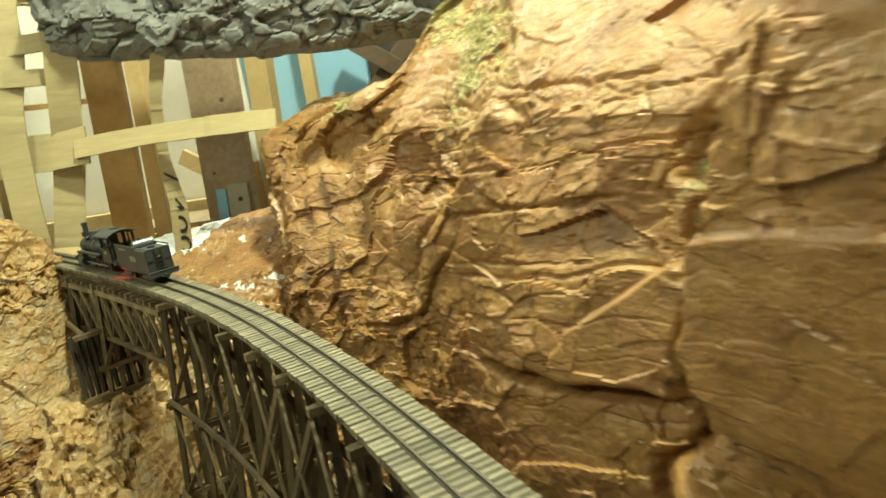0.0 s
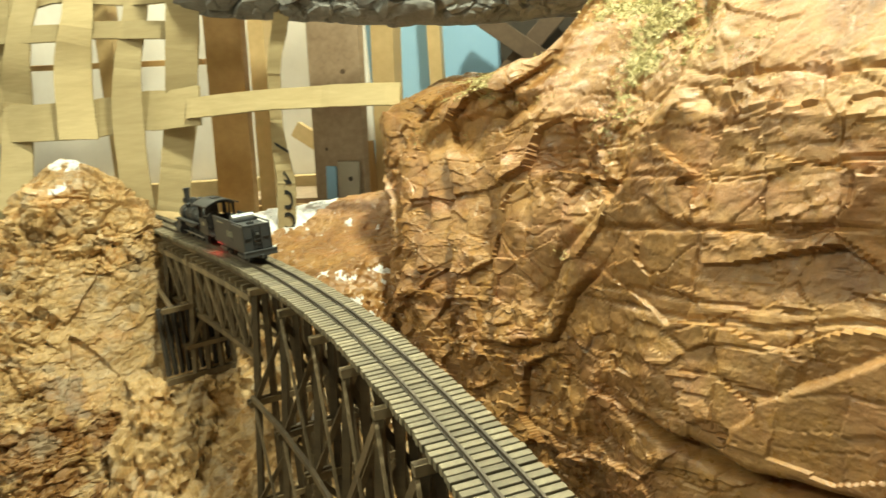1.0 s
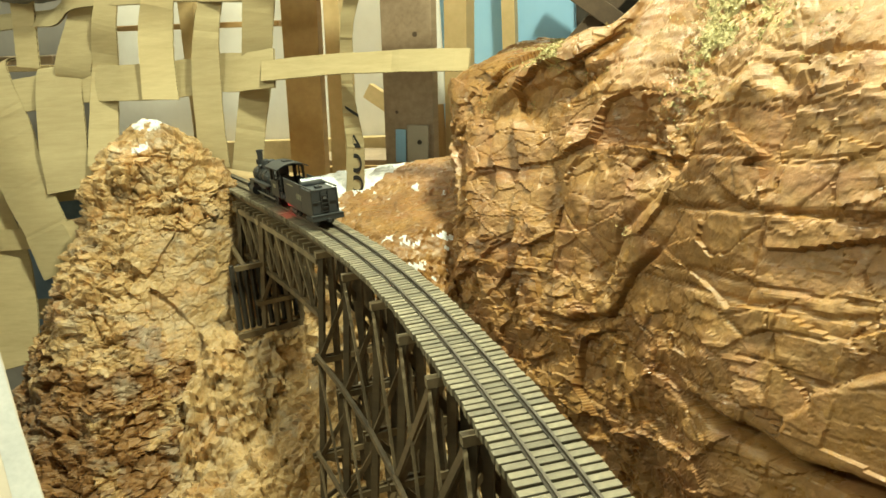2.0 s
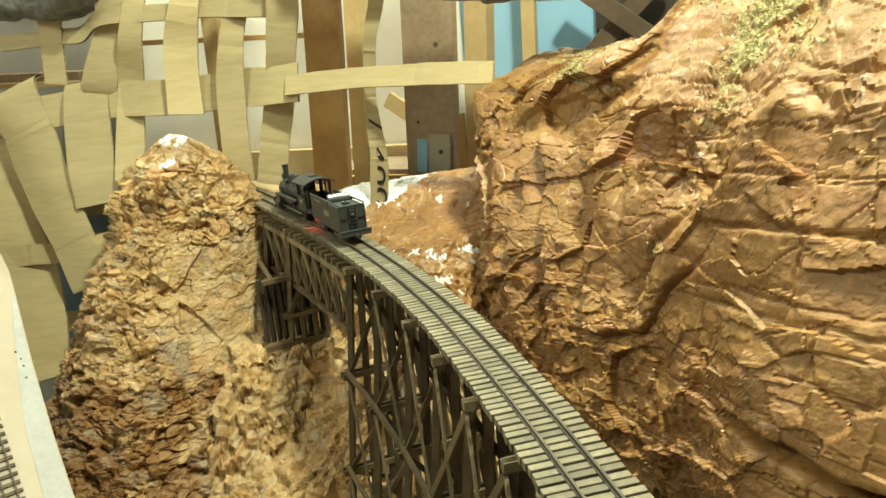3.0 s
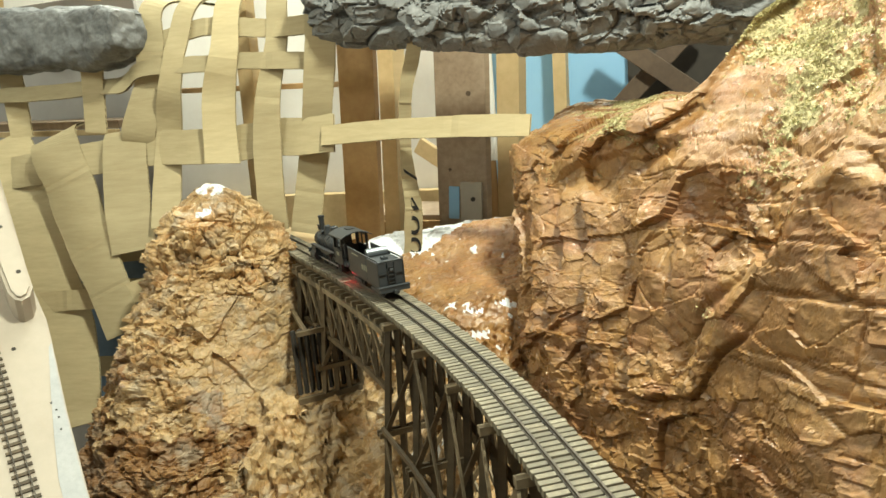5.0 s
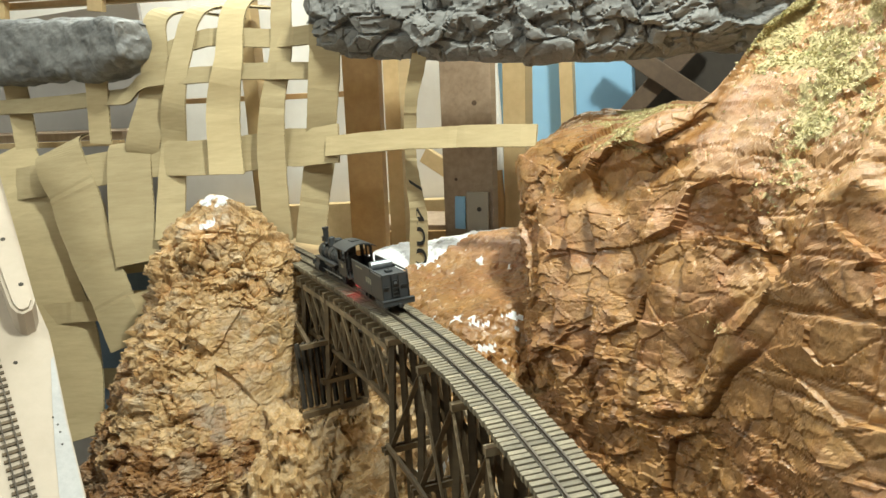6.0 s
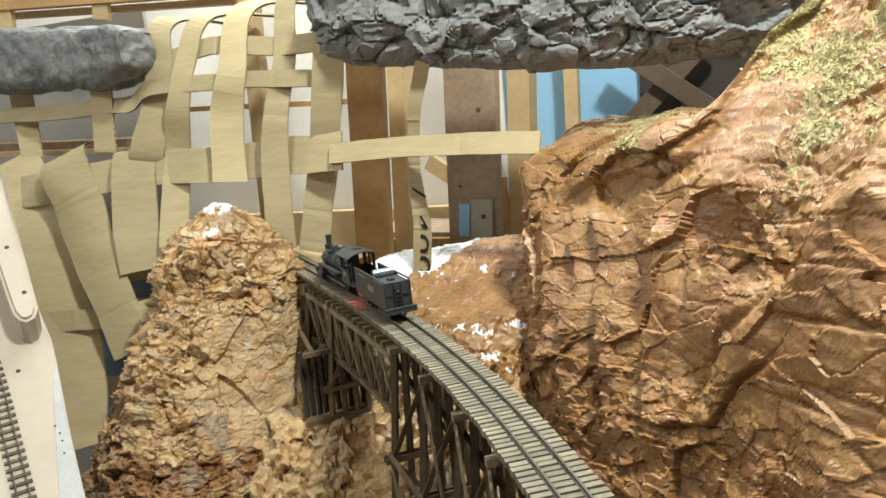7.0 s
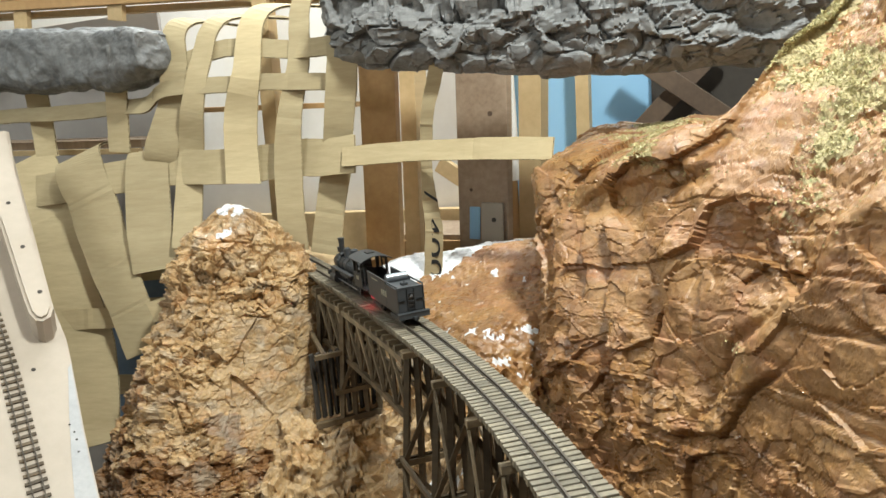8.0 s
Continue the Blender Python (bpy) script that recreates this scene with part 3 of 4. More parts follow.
bridge_inverse = Matrix.Translation(bridge.location).inverted()


def fixed(ob):
    """Keeps ob where it stands under the bridge, whose origin lies elsewhere."""
    ob.matrix_parent_inverse = bridge_inverse
    return ob


def stick(name, p0, p1, w, h, mat=WOOD_DARK, **kw):
    m, length = along(p0, p1)
    ob = part(name, box_bm(w, length, h), mat, bridge)
    ob.matrix_parent_inverse = bridge_inverse
    ob.matrix_basis = m
    return ob


def rail_curve(name, side, parent, z, deg0=A_NEAR, deg1=A_FAR):
    """A flat-bottomed rail swept round the curve."""
    prof = [(-0.0013, 0), (0.0013, 0), (0.0013, 0.0004), (0.0004, 0.0007), (0.0004, 0.0020), (0.0007, 0.0022), (0.0007, 0.0030), (-0.0007, 0.0030), (-0.0007, 0.0022), (-0.0004, 0.0020), (-0.0004, 0.0007), (-0.0013, 0.0004)]
    steps = 140
    verts, faces = [], []
    for i in range(steps + 1):
        d = deg0 + (deg1 - deg0) * i / steps
        for px, pz in prof:
            verts.append(on_curve(d, side + px, z + pz))
    n = len(prof)
    for i in range(steps):
        for j in range(n):
            a, b = i * n + j, i * n + (j + 1) % n
            faces.append((a, b, b + n, a + n))
    ob = mesh_object(name, verts, faces, RAIL, parent)
    ob.matrix_parent_inverse = bridge_inverse
    return ob


BENTS = [45.6, 44.4, 42.4, 38.0, 36.3, 34.6, 33.1, 31.7, 30.3, 28.9, 27.5, 26.1, 24.7, 23.3]
LEVELS = [1.295, 1.185, 1.075, 0.955, 0.84]


def bent(deg, foot):
    """One frame of posts, cap, girts and cross braces."""
    j = lambda: rng.uniform(-0.0012, 0.0012)
    stick("cap", on_curve(deg + j(), -0.0245, 1.297), on_curve(deg, 0.0245, 1.297), 0.0062, 0.0062, WOOD_CAP)
    spread = [(-0.019, -0.20), (-0.009, -0.09), (0.0, 0.0), (0.009, 0.09), (0.019, 0.20)]
    for s0, lean in spread:
        down = 1.294 - foot
        stick("post", on_curve(deg, s0 + j(), 1.294), on_curve(deg, s0 + lean * down * 0.55 + j(), foot), 0.0056, 0.0056)
    edge = lambda z: 0.021 + 0.11 * (1.294 - z)
    for z in LEVELS[1:]:
        if z > foot + 0.02:
            e = edge(z) + 0.008
            stick("girt", on_curve(deg + 0.07, -e, z), on_curve(deg + 0.07, e, z), 0.0030, 0.0060)
            stick("girt", on_curve(deg - 0.07, -e, z), on_curve(deg - 0.07, e, z), 0.0030, 0.0060)
    for za, zb in zip(LEVELS, LEVELS[1:]):
        zb = max(zb, foot + 0.01)
        if za - zb < 0.03:
            break
        for f, off in ((1, 0.10), (-1, -0.10)):
            stick("brace", on_curve(deg + off, -f * edge(za), za - 0.004), on_curve(deg + off, f * edge(zb), zb + 0.004), 0.0022, 0.0048)


def ground_height(p):
    ix = int(round((p.x + 0.95) / 1.15 * (ground_pts.shape[1] - 1)))
    iy = int(round((p.y - 0.30) / 0.98 * (ground_pts.shape[0] - 1)))
    return float(ground_pts[min(max(iy, 0), ground_pts.shape[0] - 1), min(max(ix, 0), ground_pts.shape[1] - 1), 2])


for deg in BENTS:
    bent(deg, 1.149 if deg == 42.4 else ground_height(on_curve(deg)) - 0.03)
# crib planks on a sill, near-black colour standing in for shade under the deck
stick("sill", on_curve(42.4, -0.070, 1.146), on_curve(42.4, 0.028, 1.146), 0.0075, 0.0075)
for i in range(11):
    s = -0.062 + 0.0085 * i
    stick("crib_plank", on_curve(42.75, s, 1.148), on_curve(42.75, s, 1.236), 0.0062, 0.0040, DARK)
stick("girt", on_curve(42.4, -0.062, 1.236), on_curve(42.4, 0.026, 1.236), 0.0060, 0.0060)
stick("girt", on_curve(45.5, -0.028, 1.236), on_curve(42.4, -0.050, 1.236), 0.0050, 0.0060)
for a, b in zip(BENTS[3:], BENTS[4:]):
    for z in LEVELS[1:-1]:
        e = 0.024 + 0.11 * (1.294 - z)
        for s in (-e, e):
            stick("girt", on_curve(a, s, z + 0.005), on_curve(b, s, z + 0.005), 0.0032, 0.0056, WOOD_DARK)
    for za, zb in zip(LEVELS, LEVELS[1:-1]):
        for s in (-1, 1):
            ea, eb = 0.023 + 0.11 * (1.294 - za), 0.023 + 0.11 * (1.294 - zb)
            if rng.random() < 0.75:
                stick("brace", on_curve(a, s * ea, za - 0.004), on_curve(b, s * eb, zb + 0.004), 0.0022, 0.0048, WOOD_CAP)
            if rng.random() < 0.5:
                stick("brace", on_curve(b, s * ea, za - 0.004), on_curve(a, s * eb, zb + 0.004), 0.0022, 0.0048)
# stringers under the ties
for s in (-0.010, 0.010):
    for i in range(24):
        d0 = A_NEAR + (A_FAR - A_NEAR) * i / 24
        d1 = A_NEAR + (A_FAR - A_NEAR) * (i + 1) / 24
        stick("stringer", on_curve(d0, s, 1.3052), on_curve(d1, s, 1.3052), 0.0075, 0.0100)
# deck truss between the spire and the first tall bent
T0, T1, NT = 45.2, 38.2, 9
for s in (-0.020, 0.020):
    for i in range(NT):
        a, b = T0 + (T1 - T0) * i / NT, T0 + (T1 - T0) * (i + 1) / NT
        stick("top_chord", on_curve(a, s, 1.288), on_curve(b, s, 1.288), 0.0050, 0.0065, WOOD_CAP)
        stick("bottom_chord", on_curve(a, s, 1.224), on_curve(b, s, 1.224), 0.0050, 0.0060)
        stick("truss_post", on_curve(a, s, 1.286), on_curve(a, s, 1.224), 0.0034, 0.0034)
        stick("brace", on_curve(a, s, 1.286), on_curve(b, s, 1.226), 0.0030, 0.0042, WOOD_CAP)
        stick("brace", on_curve(b, s * 0.9, 1.286), on_curve(a, s * 0.9, 1.226), 0.0028, 0.0040)
for i in range(NT * 2 + 1):
    a = T0 + (T1 - T0) * i / (NT * 2)
    stick("floor_beam", on_curve(a, -0.0225, 1.296), on_curve(a, 0.0225, 1.296), 0.0052, 0.0056, WOOD_CAP)
rail_curve("rail", -0.0078, bridge, DECK)
rail_curve("rail", 0.0078, bridge, DECK)
tie_bm = box_bm(0.0430, 0.0046, 0.0050, bevel=0.0005)
tie_mesh = bpy.data.meshes.new("tie")
tie_bm.to_mesh(tie_mesh)
tie_bm.free()
tie_mesh.materials.append(TIE_WOOD)
n_ties = int(radians(A_FAR - A_NEAR) * R0 / PITCH)
for i in range(n_ties):
    d = A_NEAR + (A_FAR - A_NEAR) * i / n_ties
    ob = new("tie", tie_mesh)
    ob.parent = bridge
    ob.matrix_parent_inverse = bridge_inverse
    p = on_curve(d, rng.uniform(-0.0006, 0.0006), DECK - 0.0025 + rng.uniform(-0.0003, 0.0002))
    ob.matrix_basis = Matrix.Translation(p) @ Matrix.Rotation(radians(d + rng.uniform(-0.7, 0.7)), 4, "Z")


# ---- grey rock shelves ----
def grey_block(name, stations, depth, label, seed, rough):
    """A slab of cast rock: stations of x, y, lower and upper edge."""
    nu, nv = 420, 240
    k = spline(stations, np.linspace(0, len(stations) - 1, nu))
    v = np.linspace(0, 2 * np.pi, nv, endpoint=False)[:, None]
    c, s = np.cos(v), np.sin(v)
    c, s = np.sign(c) * np.abs(c) ** 0.5, np.sign(s) * np.abs(s) ** 0.6
    fade = np.sqrt(clamp01(np.minimum(np.linspace(0, 1, nu), np.linspace(1, 0, nu)) / 0.05))[None, :]
    mid, half = (k[:, 2] + k[:, 3]) / 2, (k[:, 3] - k[:, 2]) / 2
    x = k[None, :, 0] + 0 * v
    y = k[None, :, 1] + depth - c * depth * fade
    z = mid[None, :] + s * half[None, :] * fade
    grid = np.transpose(np.stack([x, y, z], 2), (1, 0, 2))
    front = (np.clip(c, 0, 1) * np.ones_like(x)).T.reshape(-1)             # the worn underside is smoother than the face
    if rough > 0.6:
        ob, *_ = sheet(name, grid, lambda p: -block_relief(p, rough, seed) * (0.2 + 0.8 * front), GREY_ROCK, closed=True)
    else:
        ob, *_ = sheet(name, grid, lambda p: -(0.007 * fbm(p / 0.06, 3, seed) + 0.002 * fbm(p / 0.015, 3, seed + 5)), SMOOTH_GREY, closed=True, soft=True)
    return tagged(ob, label, "rock", "", "structure")


grey_block("rock_shelf", [(-0.575, 1.09, 1.606, 1.655), (-0.54, 1.07, 1.598, 1.74), (-0.504, 1.062, 1.592, 1.75), (-0.407, 1.06, 1.578, 1.75), (-0.263, 1.06, 1.559, 1.75), (-0.159, 1.06, 1.551, 1.75), (-0.05, 1.06, 1.551, 1.75), (0.2, 1.05, 1.55, 1.75), (0.4, 1.05, 1.55, 1.75)], 0.07, "grey cast rock ledge above the canyon", 61, 0.65)
grey_block("rock_shelf", [(-1.40, 1.06, 1.625, 1.735), (-1.181, 1.065, 1.619, 1.718), (-1.109, 1.065, 1.607, 1.712), (-0.977, 1.07, 1.602, 1.698), (-0.92, 1.06, 1.608, 1.694), (-0.888, 1.055, 1.618, 1.690), (-0.868, 1.05, 1.630, 1.678)], 0.05, "smooth mottled grey rock ledge beside the cardboard lattice", 67, 0.3)


# ---- cardboard lattice ----
def strap(points, width, widths=None, name="cardboard_strap", label="tan corrugated cardboard strap of the scenery lattice", across=None, thick=0.0042, mat=None):
    """A bent strip of cardboard through points; across: the direction of its width."""
    k = np.array(points, float)
    n = 10 * (len(k) - 1) + 1
    c = spline(k, np.linspace(0, len(k) - 1, n))
    face = Vector((0.25, -0.93, 0.28)).normalized()
    mid = len(k) // 2
    run = Vector(k[-1] - k[min(1, mid)]).normalized()
    side = run.cross(face).normalized()
    wob = random.Random(int(abs(k[0][0]) * 1e4) + int(abs(k[-1][2]) * 1e4))
    crease = {wob.randrange(n): wob.uniform(-0.0012, 0.0012) for _ in range(max(2, n // 8))}
    spine = []
    for i in range(n):
        t = Vector(c[min(i + 1, n - 1)] - c[max(i - 1, 0)]).normalized()
        w = (side - t * side.dot(t) * 0.6).normalized() if across is None else Vector(across)
        nrm = w.cross(t).normalized()
        p = Vector(c[i]) + nrm * crease.get(i, 0.0) + side * wob.uniform(-0.0004, 0.0004)
        wid = (width if widths is None else float(np.interp(i / (n - 1), np.linspace(0, 1, len(widths)), widths))) * (1 + 0.02 * math.sin(i * 0.35 + k[0][0] * 40))
        spine.append((p, w * wid, nrm))
    ob = empty(name, spine[n // 2][0])
    back = Matrix.Translation(ob.location).inverted()
    paper = 0.0007
    for face_at in (-1, 1):                                    # the two paper liners
        verts, faces = [], []
        for p, w, nrm in spine:
            mid = p + nrm * face_at * (thick - paper) / 2
            for a, b in ((-0.5, -0.5), (0.5, -0.5), (0.5, 0.5), (-0.5, 0.5)):
                verts.append(mid + w * a + nrm * paper * b)
        for i in range(n - 1):
            for j in range(4):
                a, b = 4 * i + j, 4 * i + (j + 1) % 4
                faces.append((a, b, b + 4, a + 4))
        faces += [(3, 2, 1, 0), tuple(range(4 * n - 4, 4 * n))]
        mesh_object("liner", verts, faces, mat or CARD, ob).matrix_parent_inverse = back
    run = sum((spine[i + 1][0] - spine[i][0]).length for i in range(n - 1))
    steps = int(run / 0.0015)
    verts, faces = [], []
    for q in range(steps + 1):                                 # the waved paper between them
        u = q / steps * (n - 1)
        i = min(int(u), n - 2)
        (p0, w0, n0), (p1, w1, n1) = spine[i], spine[i + 1]
        nrm = n0.lerp(n1, u - i)
        mid = p0.lerp(p1, u - i) + nrm * (thick / 2 - paper) * math.sin(q * 1.5 * math.pi / 3.0)
        w = w0.lerp(w1, u - i) * 0.994
        verts += [mid - w / 2, mid + w / 2]
    faces = [(2 * q, 2 * q + 1, 2 * q + 3, 2 * q + 2) for q in range(steps)]
    mesh_object("fluting", verts, faces, FLUTE, ob, label="dark waved paper core").matrix_parent_inverse = back
    return tagged(ob, label, "cardboard strap", "cardboard lattice")


F, B = -0.006, 0.006          # in front of and behind the crossing straps
strap([(-1.196, 1.11, 1.50), (-1.146, 1.086 + B, 1.407), (-1.08, 1.038, 1.292), (-1.024, 0.996 + B, 1.189), (-0.983, 0.94, 1.05)], 0.095)
strap([(-1.078, 1.13, 1.503), (-1.068, 1.097, 1.496), (-1.059, 1.089, 1.462), (-1.040, 1.082, 1.428), (-1.016, 1.066, 1.382), (-0.987, 1.046, 1.338), (-0.954, 1.026, 1.290), (-0.928, 1.011, 1.252), (-0.901, 0.992, 1.190)], 0.082, (0.084, 0.084, 0.084, 0.084, 0.084, 0.080, 0.072, 0.068, 0.056))
strap([(-0.935, 1.14, 1.49), (-0.929, 1.108, 1.491), (-0.916, 1.077 + F, 1.397), (-0.895, 1.042, 1.311)], 0.075)
strap([(-0.80, 1.28, 1.69), (-0.859, 1.158, 1.698), (-0.865, 1.127, 1.635), (-0.865, 1.109 + B, 1.578), (-0.899, 1.11 + F, 1.494), (-0.905, 1.12, 1.46)], 0.058, (0.036, 0.038, 0.046, 0.056, 0.058))
strap([(-0.74, 1.28, 1.70), (-0.786, 1.155, 1.694), (-0.806, 1.123 + F, 1.63), (-0.823, 1.108 + F, 1.561), (-0.848, 1.109 + B, 1.491), (-0.847, 1.082 + B, 1.413), (-0.838, 1.054, 1.344)], 0.046, (0.029, 0.030, 0.037, 0.045, 0.046))
strap([(-0.66, 1.28, 1.71), (-0.712, 1.155, 1.698), (-0.716, 1.108 + F, 1.604), (-0.738, 1.107 + F, 1.529), (-0.736, 1.09 + F, 1.439)], 0.055, (0.034, 0.036, 0.044, 0.053, 0.055))
strap([(-0.58, 1.28, 1.72), (-0.626, 1.155, 1.715), (-0.633, 1.111 + B, 1.613), (-0.652, 1.105 + F, 1.523), (-0.659, 1.095 + F, 1.43), (-0.657, 1.078, 1.335)], 0.044, (0.027, 0.029, 0.035, 0.043, 0.044))
strap([(-0.548, 1.10, 1.64), (-0.552, 1.094, 1.589), (-0.566, 1.097, 1.526), (-0.584, 1.101 + B, 1.46), (-0.599, 1.1, 1.393), (-0.612, 1.092, 1.325)], 0.045)
printed = strap([(-0.395, 1.085, 1.62), (-0.410, 1.085, 1.568), (-0.422, 1.085, 1.531), (-0.430, 1.090, 1.493), (-0.434, 1.090, 1.446), (-0.432, 1.085, 1.406), (-0.429, 1.085, 1.365), (-0.432, 1.085, 1.332), (-0.438, 1.085, 1.285)], 0.024, (0.021, 0.020, 0.018, 0.017, 0.016, 0.020, 0.025, 0.026, 0.026), label="narrow printed cardboard strap with black characters")
strap([(-1.165, 1.125, 1.64), (-1.163, 1.125, 1.607), (-1.16, 1.12, 1.5)], 0.040)
strap([(-0.965, 1.10, 1.64), (-0.969, 1.105, 1.609), (-0.984, 1.105, 1.5)], 0.037)
strap([(-0.86, 1.135, 1.635), (-0.824, 1.135, 1.64), (-0.766, 1.131, 1.647), (-0.713, 1.125, 1.642), (-0.64, 1.121, 1.632), (-0.575, 1.12, 1.631), (-0.5, 1.16, 1.63)], 0.028)
strap([(-1.4, 1.117, 1.57), (-1.25, 1.117, 1.576), (-1.089, 1.114 + F, 1.572), (-0.965, 1.111, 1.572), (-0.917, 1.11, 1.573), (-0.867, 1.109 + F, 1.593), (-0.759, 1.107 + B, 1.591), (-0.677, 1.106, 1.588), (-0.574, 1.105, 1.579)], 0.025)
strap([(-1.4, 1.1, 1.43), (-1.241, 1.1, 1.438), (-1.1, 1.101 + F, 1.448), (-0.976, 1.103, 1.46), (-0.877, 1.107, 1.468), (-0.787, 1.102 + F, 1.466), (-0.713, 1.104 + B, 1.467), (-0.654, 1.106 + B, 1.472), (-0.6, 1.1 + F, 1.471), (-0.542, 1.088, 1.474)], 0.056)
strap([(-0.56, 1.083, 1.470), (-0.541, 1.080, 1.471), (-0.454, 1.066, 1.474), (-0.34, 1.047, 1.473), (-0.241, 1.025, 1.470)], 0.0285)
strap([(-1.10, 1.01, 1.23), (-1.032, 1.015, 1.236), (-0.926, 1.016, 1.243), (-0.86, 1.02, 1.257), (-0.80, 1.03, 1.26)], 0.034)


# ---- timber wall behind ----
def board(name, p0, p1, w, h, mat, label, category="board", up=(0, -1, 0)):
    m, length = along(p0, p1, up)
    ob = part(name, box_bm(w, length, h, bevel=0.0015), mat)
    ob.matrix_world = m
    return tagged(ob, label, category)


def upright(name, x0, x1, y, w, h, mat, label, category):
    """A standing timber from the floor past the top of the picture; x0 at 1.25 m, x1 at 1.60 m."""
    k = (x1 - x0) / 0.35
    return board(name, (x0 - 1.25 * k, y, 0.0), (x0 + 0.9 * k, y, 2.15), w, h, mat, label, category)


upright("plank", -0.592, -0.5695, 1.262, 0.064, 0.019, BROWN_PLANK, "upright brown-stained plank behind the lattice", "plank")
upright("stud", -0.580, -0.559, 1.39, 0.030, 0.06, PINE, "upright pale pine stud by the wall", "stud")
old = upright("stud", -0.4475, -0.4285, 1.398, 0.093, 0.036, OLD_STUD, "weathered grey-brown upright wall stud with pale patch", "stud")
upright("stud", -0.378, -0.358, 1.49, 0.042, 0.07, PINE, "upright pale pine stud by the wall", "stud")
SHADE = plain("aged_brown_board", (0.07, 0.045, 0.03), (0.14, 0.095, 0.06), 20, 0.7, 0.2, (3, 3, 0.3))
PVC = plain("white_pipe_plastic", (0.74, 0.73, 0.7), (0.8, 0.79, 0.76), 20, 0.35, 0)
pipe = empty("standpipe", (-0.405, 1.46, 0.0))
part("pipe", cyl_bm(0.009, 0.009, 0.9, at(0.006, 0, 1.83), 18), PVC, pipe)
part("pipe_base", cyl_bm(0.0095, 0.0095, 1.38, at(0, 0, 0.69), 18), BROWN_PLANK, pipe, "brown painted lower pipe")
tagged(pipe, "slim white upright pipe on a brown base", "pipe")
board("plank", (-1.3, 1.725, 1.235), (0.3, 1.725, 1.235), 0.11, 0.03, PINE, "pale pine rail low on the wall", "plank")
board("plank", (-0.78, 1.235, 1.292), (-0.60, 1.175, 1.292), 0.10, 0.010, PINE, "pale pine board under the track end", "plank", up=(0, 0, 1))
board("plank", (-0.72, 1.60, 1.265), (-0.42, 1.56, 1.265), 0.16, 0.012, OLD_STUD, "dusty grey-brown shelf board", "plank", up=(0, 0, 1))
board("plank", (-0.70, 1.50, 1.235), (-0.30, 1.50, 1.235), 0.05, 0.02, BROWN_PLANK, "brown cross rail behind the lattice", "plank")
board("plank", (-0.62, 1.66, 1.40), (-0.44, 1.62, 1.285), 0.035, 0.02, PINE, "pale pine diagonal brace", "plank")
board("plank", (-0.40, 1.40, 1.265), (-0.28, 1.40, 1.265), 0.06, 0.02, OLD_STUD, "short grey-brown shelf board", "plank", up=(0, 0, 1))
PATCH = plain("bleached_board", (0.34, 0.30, 0.24), (0.42, 0.37, 0.30), 30, 0.6, 0.1)
bleached = board("offcut", (-0.428, 1.374, 1.275), (-0.423, 1.374, 1.352), 0.040, 0.008, PATCH, "small bleached board with a dark knot", "board")
knot = part("knot", cyl_bm(0.0042, 0.0042, 0.002, at(0.004, 0.008, 0.0045), 14), DARK, bleached)
for x, z, r in ((0.016, 0.435, 0.0045), (-0.022, 0.30, 0.003), (-0.010, 0.55, 0.004), (0.028, 0.21, 0.0035)):
    part("knot", cyl_bm(r, r, 0.001, at(x, z, 0.0182), 14), SHADE, old, "dark brown wood knot")
tape = board("tape", (-0.462, 1.3775, 1.285), (-0.457, 1.3775, 1.345), 0.020, 0.002, BLUE, "torn pale blue tape on the stud", "tape")
# pale blue sheet and dark bracing beyond the cliff
board("sheet", (-0.46, 1.66, 1.45), (-0.14, 1.66, 1.45), 0.50, 0.004, BLUE, "pale blue insulation sheet by the wall", "sheet")
upright("stud", -0.291, -0.285, 1.60, 0.026, 0.04, PINE, "upright pale pine stud before the blue sheet", "stud")
board("plank", (-0.20, 1.56, 1.60), (-0.02, 1.56, 1.46), 0.035, 0.02, SHADE, "dark aged brown diagonal brace", "plank")
board("plank", (-0.19, 1.58, 1.44), (-0.03, 1.58, 1.60), 0.035, 0.02, SHADE, "dark aged brown diagonal brace", "plank")
board("sheet", (-0.16, 1.64, 1.45), (0.30, 1.64, 1.45), 0.40, 0.01, DARK, "dark board beyond the cliff", "sheet")
board("tray", (-0.26, 1.30, 1.428), (-0.13, 1.30, 1.420), 0.05, 0.03, SHADE, "dark tray behind the cliff top", "tray", up=(0, 0, 1))
# battens and shelf high behind the lattice
for i, (z, y, w) in enumerate(((1.812, 1.32, 0.020), (1.788, 1.30, 0.018), (1.772, 1.33, 0.012))):
    board("batten", (-2.2, y, z + 0.07), (-0.45, y, z - 0.06), w, 0.025, PINE if i != 1 else BROWN_PLANK, "long pine batten high on the wall", "batten")
for x in (-1.36, -1.12, -0.83):
    board("cleat", (x, 1.30, 1.74), (x + 0.01, 1.30, 1.80), 0.035, 0.012, PINE, "short pine cleat between battens", "cleat")
board("plank", (-1.75, 1.22, 1.540), (-1.0, 1.22, 1.510), 0.09, 0.014, OLD_STUD, "grey dusty shelf board behind the lattice", "plank", up=(0, 0, 1))
board("plank", (-1.75, 1.172, 1.527), (-1.0, 1.172, 1.497), 0.012, 0.010, PINE, "thin pine edge strip of the shelf", "plank", up=(0, 0, 1))
board("plank", (-1.0, 1.36, 1.56), (-0.66, 1.36, 1.545), 0.010, 0.02, BROWN_PLANK, "thin brown lath behind the lattice", "plank")
upright("stud", -0.815, -0.80, 1.30, 0.03, 0.03, PINE, "upright pale pine stud behind the lattice", "stud")
